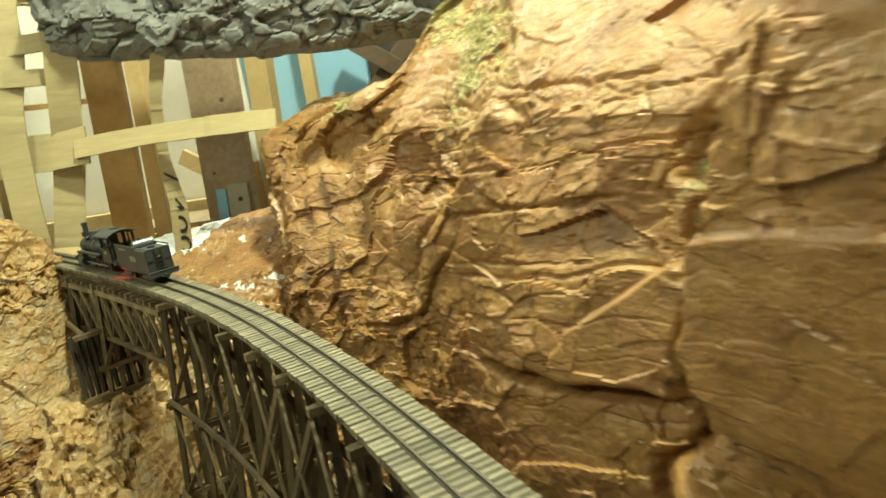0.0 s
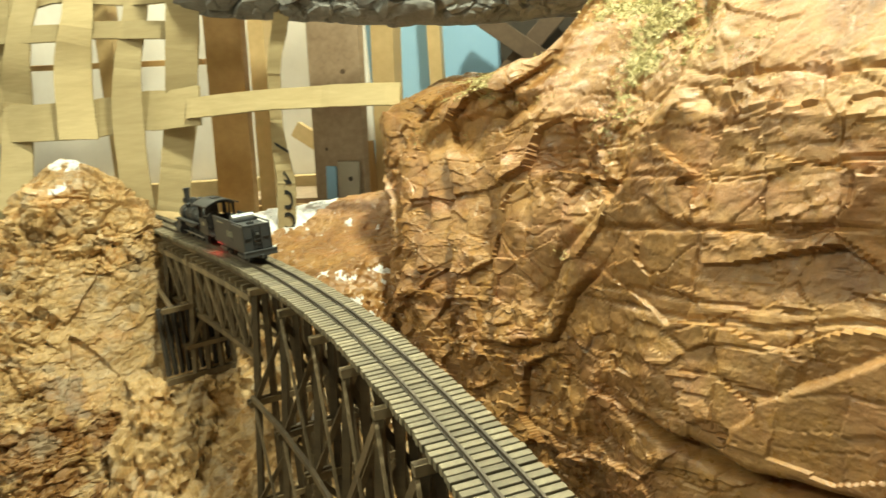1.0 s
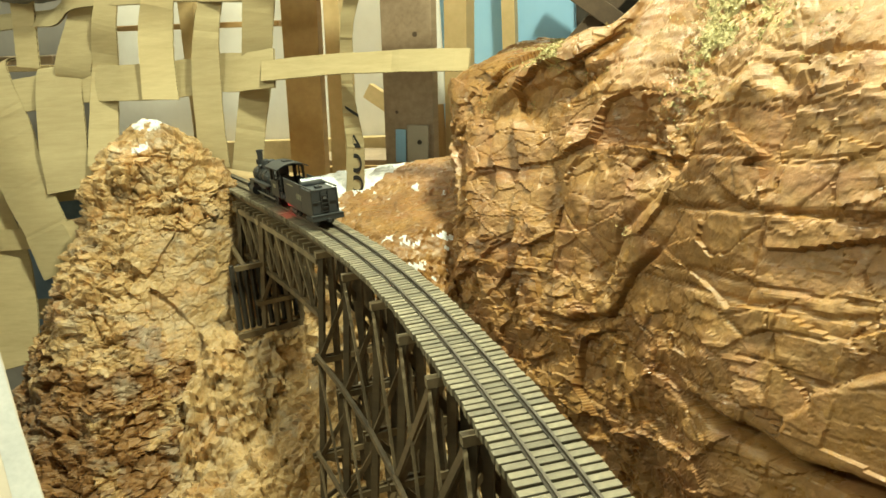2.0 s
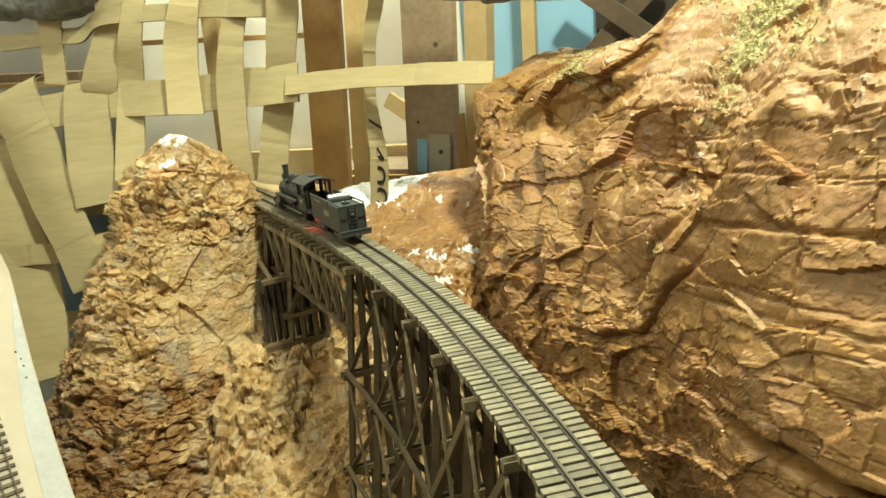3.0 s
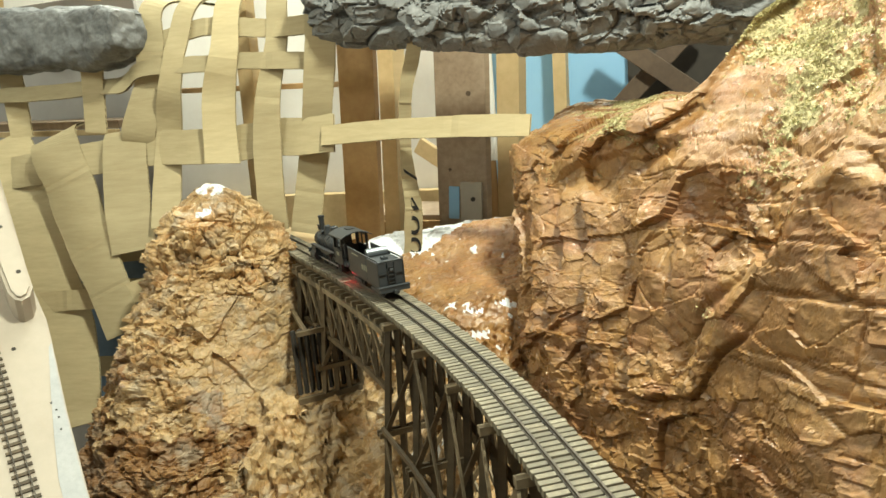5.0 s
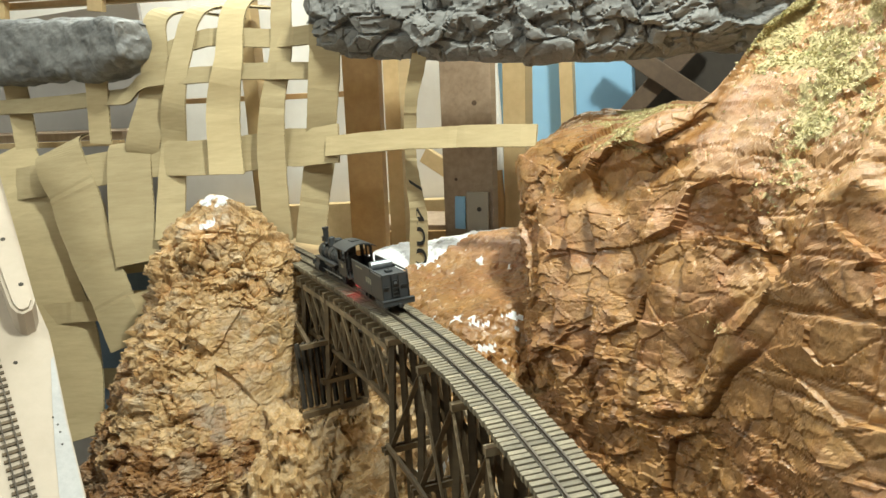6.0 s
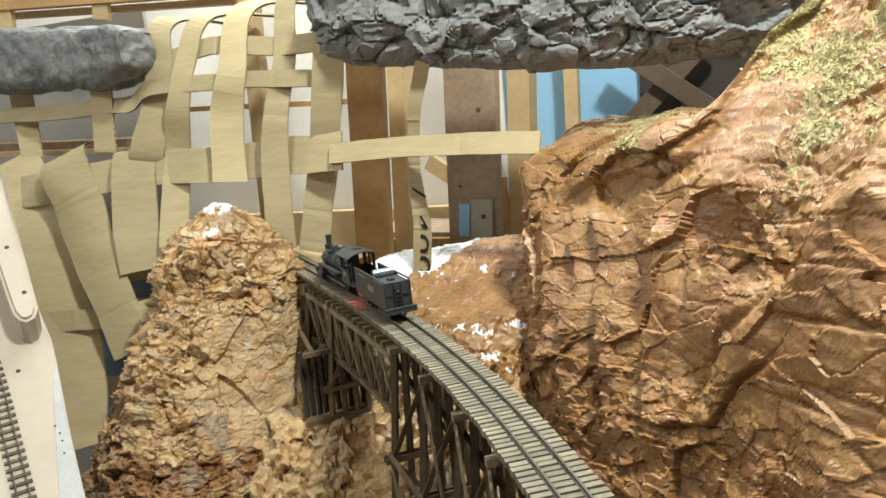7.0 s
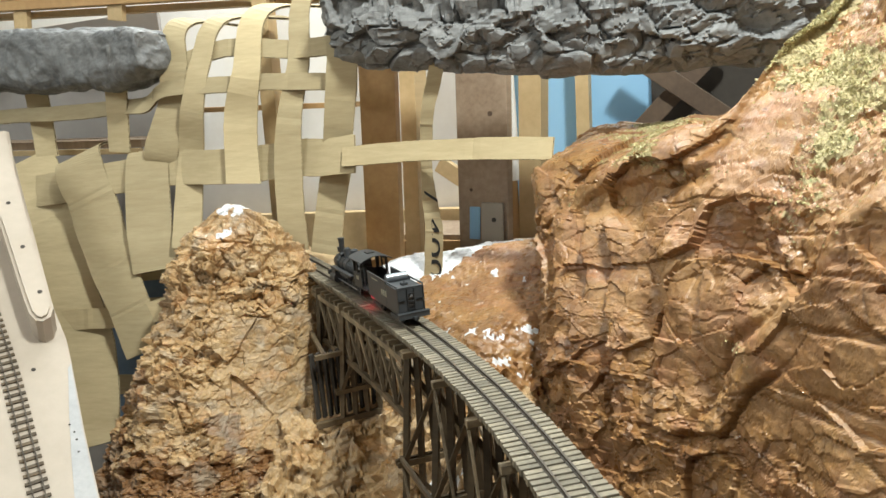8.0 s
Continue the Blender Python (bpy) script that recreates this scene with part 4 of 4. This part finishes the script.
SLATE = plain("grey_backing_card", (0.25, 0.23, 0.22), (0.33, 0.31, 0.29), 12, 0.8, 0.1)
board("backing_board", (-1.9, 1.42, 0.885), (-1.12, 1.42, 0.885), 1.77, 0.01, SLATE, "grey backing board behind the lattice", "board")
DENIM = plain("faded_blue_cloth", (0.10, 0.15, 0.22), (0.18, 0.25, 0.34), 60, 0.9, 0.4)
board("cloth", (-1.35, 1.16, 1.15), (-0.80, 1.16, 1.17), 0.40, 0.02, DENIM, "faded blue cloth hanging behind the lattice", "cloth")
for z in (1.10, 1.235, 1.30):
    strap([(-1.15, 1.07, z - 0.01), (-1.0, 1.07, z), (-0.86, 1.075, z + 0.01), (-0.78, 1.08, z + 0.012)], 0.034)


# ---- printed strap's characters ----
def characters(text, centre, size, turn):
    cu = bpy.data.curves.new("print", "FONT")
    cu.body, cu.size, cu.align_x, cu.align_y, cu.extrude = text, size, "CENTER", "CENTER", 0.0002
    tmp = bpy.data.objects.new("print", cu)
    scene.collection.objects.link(tmp)
    me = bpy.data.meshes.new_from_object(tmp.evaluated_get(bpy.context.evaluated_depsgraph_get()))
    bpy.data.objects.remove(tmp)
    me.materials.append(INK)
    ob = new("print", me)
    ob.matrix_world = Matrix.Translation(centre) @ turn
    return ob


PRINT_TURN = Matrix.Rotation(radians(90), 4, "X") @ Matrix.Rotation(radians(-92), 4, "Z")
ink = characters("/ 400", (-0.4315, 1.0825, 1.352), 0.030, PRINT_TURN @ Matrix.Diagonal((2.1, 0.92, 1, 1)))
ink.parent = printed
ink.matrix_parent_inverse = printed.matrix_world.inverted()


# ---- sloping beige board with a second track and an edge plank ----
RAMP = Matrix(((0.6204, -0.6440, 0.4477, -0.7623), (0.7843, 0.5094, -0.3541, 0.6613), (0.0, 0.5708, 0.8211, 1.1639), (0, 0, 0, 1)))   # x across, y up the slope


def prism(outline, low, high, bevel=0.0):
    """An outline in x and y, raised from low to high, with its upper rim rounded."""
    bm = bmesh.new()
    top = [bm.verts.new((x, y, high)) for x, y in outline]
    under = [bm.verts.new((x, y, low)) for x, y in outline]
    bm.faces.new(top)
    bm.faces.new(under[::-1])
    n = len(outline)
    for i in range(n):
        bm.faces.new((top[i], under[i], under[(i + 1) % n], top[(i + 1) % n]))
    bmesh.ops.recalc_face_normals(bm, faces=bm.faces)
    if bevel:
        rim = [e for e in bm.edges if all(v.co.z > high - 1e-5 for v in e.verts)]
        bmesh.ops.bevel(bm, geom=rim, offset=bevel, segments=4, affect="EDGES")
    return bm


def ramp_board():
    ob = empty("layout_board")
    edge = [(0.060, -0.30), (0.0575, -0.06), (0.0595, 0.05), (0.0645, 0.16), (0.0655, 0.20), (0.060, 0.258), (0.058, 0.62), (-0.35, 0.62), (-0.35, -0.30)]
    part("panel", prism(edge, -0.018, 0.0, 0.002), BEIGE, ob)
    strip = [(0.0585, -0.30), (0.0560, -0.05), (0.0580, 0.05), (0.0632, 0.157), (0.0590, 0.150), (0.0475, 0.076), (0.0400, 0.02), (0.0335, -0.036), (0.030, -0.30)]
    part("filler_strip", prism(strip, -0.001, 0.0009), FILLER, ob, "grey-white filler smeared along the board edge")
    for x, y in ((0.022, 0.161), (-0.03, 0.06), (-0.045, 0.30)):
        part("screw_hole", cyl_bm(0.0026, 0.0026, 0.001, at(x, y, 0.0002), 12), DARK, ob)
    for x, y in ((0.049, 0.054), (0.0495, 0.043), (0.0485, 0.026), (0.046, 0.066)):
        part("chip", cyl_bm(0.0011, 0.0013, 0.001, at(x, y, 0.0008), 7), DARK, ob)
    ob.matrix_world = RAMP
    return tagged(ob, "beige painted sloping board under a loose track", "board")


FILLER = plain("grey_white_filler", (0.36, 0.36, 0.37), (0.47, 0.47, 0.47), 120, 0.6, 0.3)
ramp_board()


def side_track():
    ob = empty("flex_track")
    line = [(0.008, -0.22), (0.0035, -0.06), (0.002, -0.001), (0.0, 0.065), (-0.002, 0.129), (-0.005, 0.184), (-0.009, 0.233), (-0.019, 0.342), (-0.034, 0.46), (-0.055, 0.60)]
    dense = spline(line, np.linspace(0, len(line) - 1, 900))
    run = np.concatenate([[0], np.cumsum(np.hypot(*np.diff(dense, axis=0).T))])
    where = lambda d: Vector((float(np.interp(d, run, dense[:, 0])), float(np.interp(d, run, dense[:, 1])), 0.0))
    bm0 = box_bm(0.0225, 0.0040, 0.0024, bevel=0.0004)
    me = bpy.data.meshes.new("sleeper")
    bm0.to_mesh(me)
    bm0.free()
    me.materials.append(WOOD_DARK)
    n = int(run[-1] / 0.0104)
    for i in range(n):
        d = (i + 0.5) * 0.0104
        t = where(d + 0.002) - where(d - 0.002)
        s_ = new("sleeper", me)
        s_.parent = ob
        s_.matrix_basis = Matrix.Translation(where(d) + Vector((0, 0, 0.0013))) @ Matrix.Rotation(math.atan2(t.y, t.x) - math.pi / 2, 4, "Z")
    for side in (-0.0058, 0.0058):
        verts, faces = [], []
        steps = 60
        for i in range(steps + 1):
            d = run[-1] * i / steps
            t = (where(min(d + 0.003, run[-1])) - where(max(d - 0.003, 0))).normalized()
            c = where(d) + Vector((t.y, -t.x, 0)) * side
            for a, z in ((-0.0007, 0.0024), (0.0007, 0.0024), (0.0007, 0.0050), (-0.0007, 0.0050)):
                verts.append(c + Vector((t.y, -t.x, 0)) * a + Vector((0, 0, z)))
        for i in range(steps):
            for j in range(4):
                a, b = 4 * i + j, 4 * i + (j + 1) % 4
                faces.append((a, b, b + 4, a + 4))
        mesh_object("rail", verts, faces, RAIL, ob)
    ob.matrix_world = RAMP
    return tagged(ob, "loose black flexible track on the beige board", "track")


side_track()


def edge_plank():
    outline = [(0.0585, 0.615), (0.050, 0.617), (-0.002, 0.616), (0.020, 0.387), (0.024, 0.316), (0.027, 0.256), (0.030, 0.218), (0.035, 0.205), (0.042, 0.200), (0.052, 0.205), (0.058, 0.220), (0.056, 0.296), (0.0535, 0.404), (0.053, 0.511)]
    ob = part("edge_plank", prism(outline, 0.0, 0.045, 0.004), BEIGE, None, "", False)
    for x, y in ((0.040, 0.338), (0.047, 0.248), (0.035, 0.434)):
        part("screw_hole", cyl_bm(0.0030, 0.0030, 0.001, at(x, y, 0.0452), 12), DARK, ob)
    ob.matrix_world = RAMP
    return tagged(ob, "rounded beige plank with screw holes on the sloping board", "plank")


edge_plank()


# ---- steam locomotive and tender ----
BLACK = plain("black_engine_paint", (0.018, 0.02, 0.022), (0.035, 0.038, 0.04), 80, 0.5, 0.05)
ENGINE_GREY = plain("weathered_engine_grey", (0.028, 0.032, 0.036), (0.05, 0.055, 0.06), 70, 0.5, 0.1)
STEEL = plain("bare_steel", (0.22, 0.25, 0.28), (0.32, 0.35, 0.38), 60, 0.38, 0.05, metal=0.7)
COAL = plain("dark_bunker_floor", (0.012, 0.012, 0.012), (0.03, 0.03, 0.03), 200, 0.8, 0.8)
PALE_INK = plain("faded_lettering", (0.26, 0.26, 0.2), (0.34, 0.33, 0.26), 60, 0.7, 0)
def wheel(parent, x, y, r, mat=BLACK, spokes=0):
    """A flanged wheel with rim, hub and spokes."""
    side = 1 if y > 0 else -1
    bm = bmesh.new()
    for rr, d, off in ((r, 0.0022, 0.0), (r * 1.1, 0.0006, -side * 0.0012)):
        outer = cyl_bm(rr, rr, d, at(x, y + off, r) @ YCYL, 22, bm)
    w = part("wheel", bm, mat, parent)
    part("hub", cyl_bm(r * 0.24, r * 0.2, 0.0012, at(x, y + side * 0.0015, r) @ YCYL, 12), ENGINE_GREY, w)
    if spokes:
        sp = bmesh.new()
        for i in range(spokes):
            a = 2 * math.pi * i / spokes
            box_bm(0.0007, 0.0006, r * 0.8, at(x, y + side * 0.0012, r) @ Matrix.Rotation(a, 4, "Y") @ at(0, 0, r * 0.45), bm=sp)
        part("spokes", sp, ENGINE_GREY, w)
    return w


def build_tender():
    t = empty("tender")
    L, W = 0.092, 0.028
    part("frame", box_bm(L + 0.004, 0.024, 0.0035, at(0, 0, 0.0105), 0.0004), BLACK, t)
    tank = bmesh.new()
    box_bm(0.034, W, 0.024, at(-L / 2 + 0.017, 0, 0.0245), 0.0008, tank)                     # rear water tank
    box_bm(L - 0.034, 0.0012, 0.026, at(0.017, W / 2 - 0.0006, 0.0255), 0.0003, tank)          # bunker sides
    box_bm(L - 0.034, 0.0012, 0.026, at(0.017, -W / 2 + 0.0006, 0.0255), 0.0003, tank)
    box_bm(L - 0.034, W - 0.002, 0.012, at(0.017, 0, 0.0185), 0.0, tank)
    part("tank", tank, ENGINE_GREY, t, "weathered dark grey tender tank")
    for s in (-1, 1):
        part("tank_rim", box_bm(L, 0.0016, 0.0014, at(0, s * (W / 2 - 0.0004), 0.0388 if s else 0), 0.0004), ENGINE_GREY, t)
    part("tank_rim", box_bm(0.0016, W, 0.0014, at(-L / 2 + 0.0004, 0, 0.0372), 0.0004), ENGINE_GREY, t)
    part("bunker_floor", box_bm(L - 0.038, W - 0.003, 0.002, at(0.017, 0, 0.0255)), COAL, t, "dark empty coal bunker floor")
    part("bunker_wall", box_bm(0.0014, W - 0.003, 0.012, at(-0.011, 0, 0.0318)), ENGINE_GREY, t)
    part("crossbar", box_bm(0.020, 0.0032, 0.0022, at(0.004, 0.004, 0.0352), 0.0004), ENGINE_GREY, t)
    part("air_reservoir", cyl_bm(0.0042, 0.0042, 0.0225, at(-0.0085, 0, 0.0405) @ YCYL, 24), STEEL, t, "bright steel cylinder across the tender")
    hatch = part("water_hatch", box_bm(0.0065, 0.0065, 0.0026, at(-0.030, 0.0, 0.0378), 0.0005), ENGINE_GREY, t)
    part("hatch_handle", box_bm(0.0035, 0.0009, 0.0009, at(-0.030, 0.0, 0.0396)), BLACK, hatch)
    # rear face: ladder, grab bars, marker plate
    back = -L / 2 - 0.0012
    ladder = part("ladder", box_bm(0.0010, 0.0009, 0.024, at(back, 0.0036, 0.0245)), BLACK, t)
    part("ladder_stile", box_bm(0.0010, 0.0009, 0.024, at(back, -0.0036, 0.0245)), BLACK, ladder)
    for z in (0.0155, 0.0195, 0.0235, 0.0275, 0.0315):
        part("rung", box_bm(0.0011, 0.0072, 0.0008, at(back, 0, z)), BLACK, ladder)
    for s in (-1, 1):
        part("grab_bar", box_bm(0.0010, 0.0062, 0.0008, at(back, s * 0.0092, 0.0255)), BLACK, t)
        part("corner_post", box_bm(0.0010, 0.0010, 0.024, at(back + 0.0006, s * (W / 2 - 0.0006), 0.0245)), BLACK, t)
    part("marker_plate", box_bm(0.0008, 0.003, 0.002, at(back - 0.0004, 0, 0.029)), STEEL, t)
    bumper = part("bumper_beam", box_bm(0.0042, 0.033, 0.0050, at(-L / 2 - 0.0045, 0, 0.0098), 0.0005), ENGINE_GREY, t)
    part("footboard", box_bm(0.0055, 0.033, 0.0009, at(-L / 2 - 0.0045, 0, 0.0127)), ENGINE_GREY, bumper)
    part("coupler", box_bm(0.0060, 0.0036, 0.0036, at(-L / 2 - 0.0085, 0, 0.0075), 0.0008), BLACK, t)
    part("drawbar", box_bm(0.010, 0.003, 0.0016, at(L / 2 + 0.004, 0, 0.0085)), BLACK, t)
    # faded lettering as plain bars
    for s in (-1, 1):
        for i, x in enumerate((-0.006, 0.0, 0.006)):
            part("lettering", box_bm(0.0036, 0.0004, 0.0060, at(x - 0.006, s * (W / 2 + 0.0001), 0.0255)), PALE_INK, t, "faded pale lettering bar")
        part("lettering", box_bm(0.020, 0.0004, 0.0014, at(0.022, s * (W / 2 + 0.0001), 0.0345)), PALE_INK, t, "faded pale lettering bar")
    for x in (-0.028, 0.028):
        truck = part("truck", box_bm(0.026, 0.020, 0.002, at(x, 0, 0.0075)), BLACK, t)
        for s in (-1, 1):
            part("truck_frame", box_bm(0.026, 0.0014, 0.0036, at(x, s * 0.0112, 0.0056), 0.0004), ENGINE_GREY, truck)
        for dx in (-0.009, 0.009):
            for s in (-1, 1):
                wheel(t, x + dx, s * 0.0078, 0.0052)
    return tagged(t, "dark grey locomotive tender with steel cylinder on top", "tender")


def build_locomotive():
    e = empty("locomotive")
    part("frame", box_bm(0.118, 0.010, 0.004, at(0.002, 0, 0.0105)), BLACK, e)
    # boiler, smokebox, firebox
    boiler = part("boiler", cyl_bm(0.0092, 0.0088, 0.062, at(0.018, 0, 0.0265) @ XCYL, 32), ENGINE_GREY, e, "", True)
    for x in (-0.010, 0.004, 0.018, 0.032):
        part("boiler_band", cyl_bm(0.0095, 0.0095, 0.0010, at(x, 0, 0.0265) @ XCYL, 32), BLACK, boiler)
    smokebox = part("smokebox", cyl_bm(0.0098, 0.0098, 0.018, at(0.055, 0, 0.0265) @ XCYL, 32), BLACK, e, "", True)
    part("smokebox_door", cyl_bm(0.0082, 0.006, 0.0016, at(0.0648, 0, 0.0265) @ XCYL, 28), ENGINE_GREY, smokebox)
    part("firebox", box_bm(0.022, 0.016, 0.020, at(-0.020, 0, 0.021), 0.001), BLACK, e)
    stack = part("smokestack", cyl_bm(0.0030, 0.0036, 0.020, at(0.056, 0, 0.0450), 20), BLACK, e)
    part("stack_cap", cyl_bm(0.0042, 0.0042, 0.0022, at(0.056, 0, 0.0550), 20), BLACK, stack)
    part("stack_base", cyl_bm(0.0050, 0.0034, 0.003, at(0.056, 0, 0.0365), 20), BLACK, stack)
    for x, r, h in ((0.035, 0.0044, 0.010), (0.009, 0.0050, 0.012)):
        dome = part("dome", cyl_bm(r, r * 0.95, h, at(x, 0, 0.0350 + h / 2), 22), ENGINE_GREY, e)
        cap = bmesh.new()
        bmesh.ops.create_uvsphere(cap, u_segments=20, v_segments=10, radius=r * 0.95, matrix=at(x, 0, 0.0350 + h) @ Matrix.Diagonal((1, 1, 0.5, 1)))
        part("dome_cap", cap, ENGINE_GREY, dome, "", True)
    bell = part("bell", cyl_bm(0.0024, 0.0012, 0.0036, at(0.023, 0, 0.0400), 14), ENGINE_GREY, e)
    part("bell_bracket", box_bm(0.0012, 0.0060, 0.0030, at(0.023, 0, 0.0370)), BLACK, bell)
    part("whistle", cyl_bm(0.0007, 0.0007, 0.010, at(0.001, 0.002, 0.0420), 8), ENGINE_GREY, e)
    lamp = part("headlamp", box_bm(0.0060, 0.0062, 0.0066, at(0.0635, 0, 0.0405), 0.0008), BLACK, e)
    part("lamp_glass", cyl_bm(0.0024, 0.0024, 0.0008, at(0.0668, 0, 0.0405) @ XCYL, 18), STEEL, lamp)
    part("generator", cyl_bm(0.0022, 0.0022, 0.006, at(0.045, 0.003, 0.0375) @ YCYL, 14), ENGINE_GREY, e)
    for s in (-1, 1):
        board_ = part("running_board", box_bm(0.078, 0.0052, 0.0010, at(0.024, s * 0.0125, 0.0215), 0.0002), ENGINE_GREY, e)
        part("board_edge", box_bm(0.078, 0.0006, 0.0020, at(0.024, s * 0.0151, 0.0210)), BLACK, board_)
        part("handrail", cyl_bm(0.0004, 0.0004, 0.064, at(0.026, s * 0.0104, 0.0315) @ XCYL, 6), ENGINE_GREY, e)
        part("air_tank", cyl_bm(0.0026, 0.0026, 0.030, at(0.012, s * 0.0122, 0.0180) @ XCYL, 14), ENGINE_GREY, e)
        cyl = part("cylinder", cyl_bm(0.0062, 0.0062, 0.0170, at(0.052, s * 0.0122, 0.0095) @ XCYL, 22), ENGINE_GREY, e)
        part("valve_chest", box_bm(0.0150, 0.0080, 0.0055, at(0.052, s * 0.0118, 0.0170), 0.0006), ENGINE_GREY, cyl)
        part("piston_rod", cyl_bm(0.0006, 0.0006, 0.020, at(0.035, s * 0.0122, 0.0085) @ XCYL, 8), STEEL, cyl)
        part("side_rod", box_bm(0.052, 0.0008, 0.0018, at(0.004, s * 0.0108, 0.0070), 0.0002), STEEL, e)
        part("main_rod", box_bm(0.030, 0.0008, 0.0016, at(0.022, s * 0.0118, 0.0080)), STEEL, e)
        for x in (-0.022, -0.004, 0.014, 0.032):
            wheel(e, x, s * 0.0078, 0.0076, BLACK, 10)
        wheel(e, 0.066, s * 0.0078, 0.0048)
    # pilot
    beam = part("pilot_beam", box_bm(0.0035, 0.032, 0.0055, at(0.0735, 0, 0.0120), 0.0005), BLACK, e)
    part("pilot_deck", box_bm(0.016, 0.026, 0.0012, at(0.0660, 0, 0.0152)), ENGINE_GREY, beam)
    cow = part("cowcatcher", box_bm(0.0015, 0.028, 0.0015, at(0.0765, 0, 0.0025)), BLACK, e)
    for i in range(9):
        y = (i - 4) * 0.0033
        m, length = along((0.0745, y * 0.95, 0.0100), (0.0830 - abs(y) * 0.45, y * 0.8, 0.0022))
        b = box_bm(0.0009, length, 0.0009, m)
        part("pilot_bar", b, BLACK, cow)
    # cab with open sides
    cab_x0, cab_x1, cw = -0.062, -0.030, 0.0150
    floor_ = part("cab_floor", box_bm(0.034, 0.029, 0.0016, at(-0.046, 0, 0.0150)), BLACK, e)
    front = bmesh.new()
    box_bm(0.0012, 0.030, 0.016, at(cab_x1, 0, 0.0235), 0, front)
    for y0, y1 in ((-0.015, -0.012), (-0.007, 0.007), (0.012, 0.015)):
        box_bm(0.0012, y1 - y0, 0.0130, at(cab_x1, (y0 + y1) / 2, 0.0380), 0, front)
    box_bm(0.0012, 0.030, 0.0035, at(cab_x1, 0, 0.0460), 0, front)
    part("cab_front", front, BLACK, e)
    for s in (-1, 1):
        side = bmesh.new()
        box_bm(0.026, 0.0012, 0.0165, at(-0.043, s * cw, 0.0235), 0, side)
        for x in (cab_x1 - 0.0008, -0.0425, -0.0552):
            box_bm(0.0022, 0.0012, 0.016, at(x, s * cw, 0.0395), 0, side)
        box_bm(0.026, 0.0012, 0.003, at(-0.043, s * cw, 0.0465), 0, side)
        wall_ = part("cab_side", side, BLACK, e)
        part("window_sill", box_bm(0.022, 0.0022, 0.0010, at(-0.043, s * (cw + 0.0006), 0.0320)), ENGINE_GREY, wall_)
        part("rear_post", box_bm(0.0011, 0.0011, 0.033, at(-0.0625, s * (cw - 0.001), 0.0315)), BLACK, e)
        part("number_bar", box_bm(0.008, 0.0004, 0.004, at(-0.043, s * (cw + 0.0008), 0.0265)), PALE_INK, wall_, "faded pale lettering bar")
    roof = bmesh.new()
    n, half = 12, 0.0185
    rows = []
    for x in (-0.068, -0.024):
        low, up = [], []
        for i in range(n + 1):
            y = -half + 2 * half * i / n
            z = 0.0530 - 0.0055 * (y / half) ** 2
            up.append(roof.verts.new((x, y, z)))
            low.append(roof.verts.new((x, y, z - 0.0011)))
        rows.append((up, low))
    (u0, l0), (u1, l1) = rows
    for i in range(n):
        roof.faces.new((u0[i], u1[i], u1[i + 1], u0[i + 1]))
        roof.faces.new((l0[i], l0[i + 1], l1[i + 1], l1[i]))
        roof.faces.new((u0[i], u0[i + 1], l0[i + 1], l0[i]))
        roof.faces.new((u1[i], l1[i], l1[i + 1], u1[i + 1]))
    roof.faces.new((u0[0], l0[0], l1[0], u1[0]))
    roof.faces.new((u0[n], u1[n], l1[n], l0[n]))
    roof_ = part("cab_roof", roof, ENGINE_GREY, e, "curved weathered grey cab roof")
    part("roof_hatch", box_bm(0.010, 0.009, 0.0010, at(-0.046, 0, 0.0535), 0.0002), BLACK, roof_)
    part("backhead", cyl_bm(0.0095, 0.0095, 0.006, at(-0.034, 0, 0.0265) @ XCYL, 24), BLACK, e)
    return tagged(e, "small black steam locomotive with grey cab roof", "locomotive")


def on_rails(ob, deg):
    p = on_curve(deg, 0, DECK + 0.003)
    q = on_curve(deg + 0.2, 0, DECK + 0.003) - on_curve(deg - 0.2, 0, DECK + 0.003)
    ob.matrix_world = Matrix.Translation(p) @ Matrix.Rotation(math.atan2(q.y, q.x), 4, "Z") @ Matrix.Scale(1.04, 4)


LOCO_DEG, TENDER_DEG = 41.98, 39.54
engine = build_locomotive()
on_rails(engine, LOCO_DEG)
tender = build_tender()
on_rails(tender, TENDER_DEG)
glow_d = bpy.data.lights.new("firebox_glow", "POINT")
glow_d.energy, glow_d.color, glow_d.shadow_soft_size = 0.008, (1.0, 0.03, 0.05), 0.002
glow = new("firebox_glow", glow_d)
glow.location = on_curve(40.62, -0.0125, DECK + 0.009)
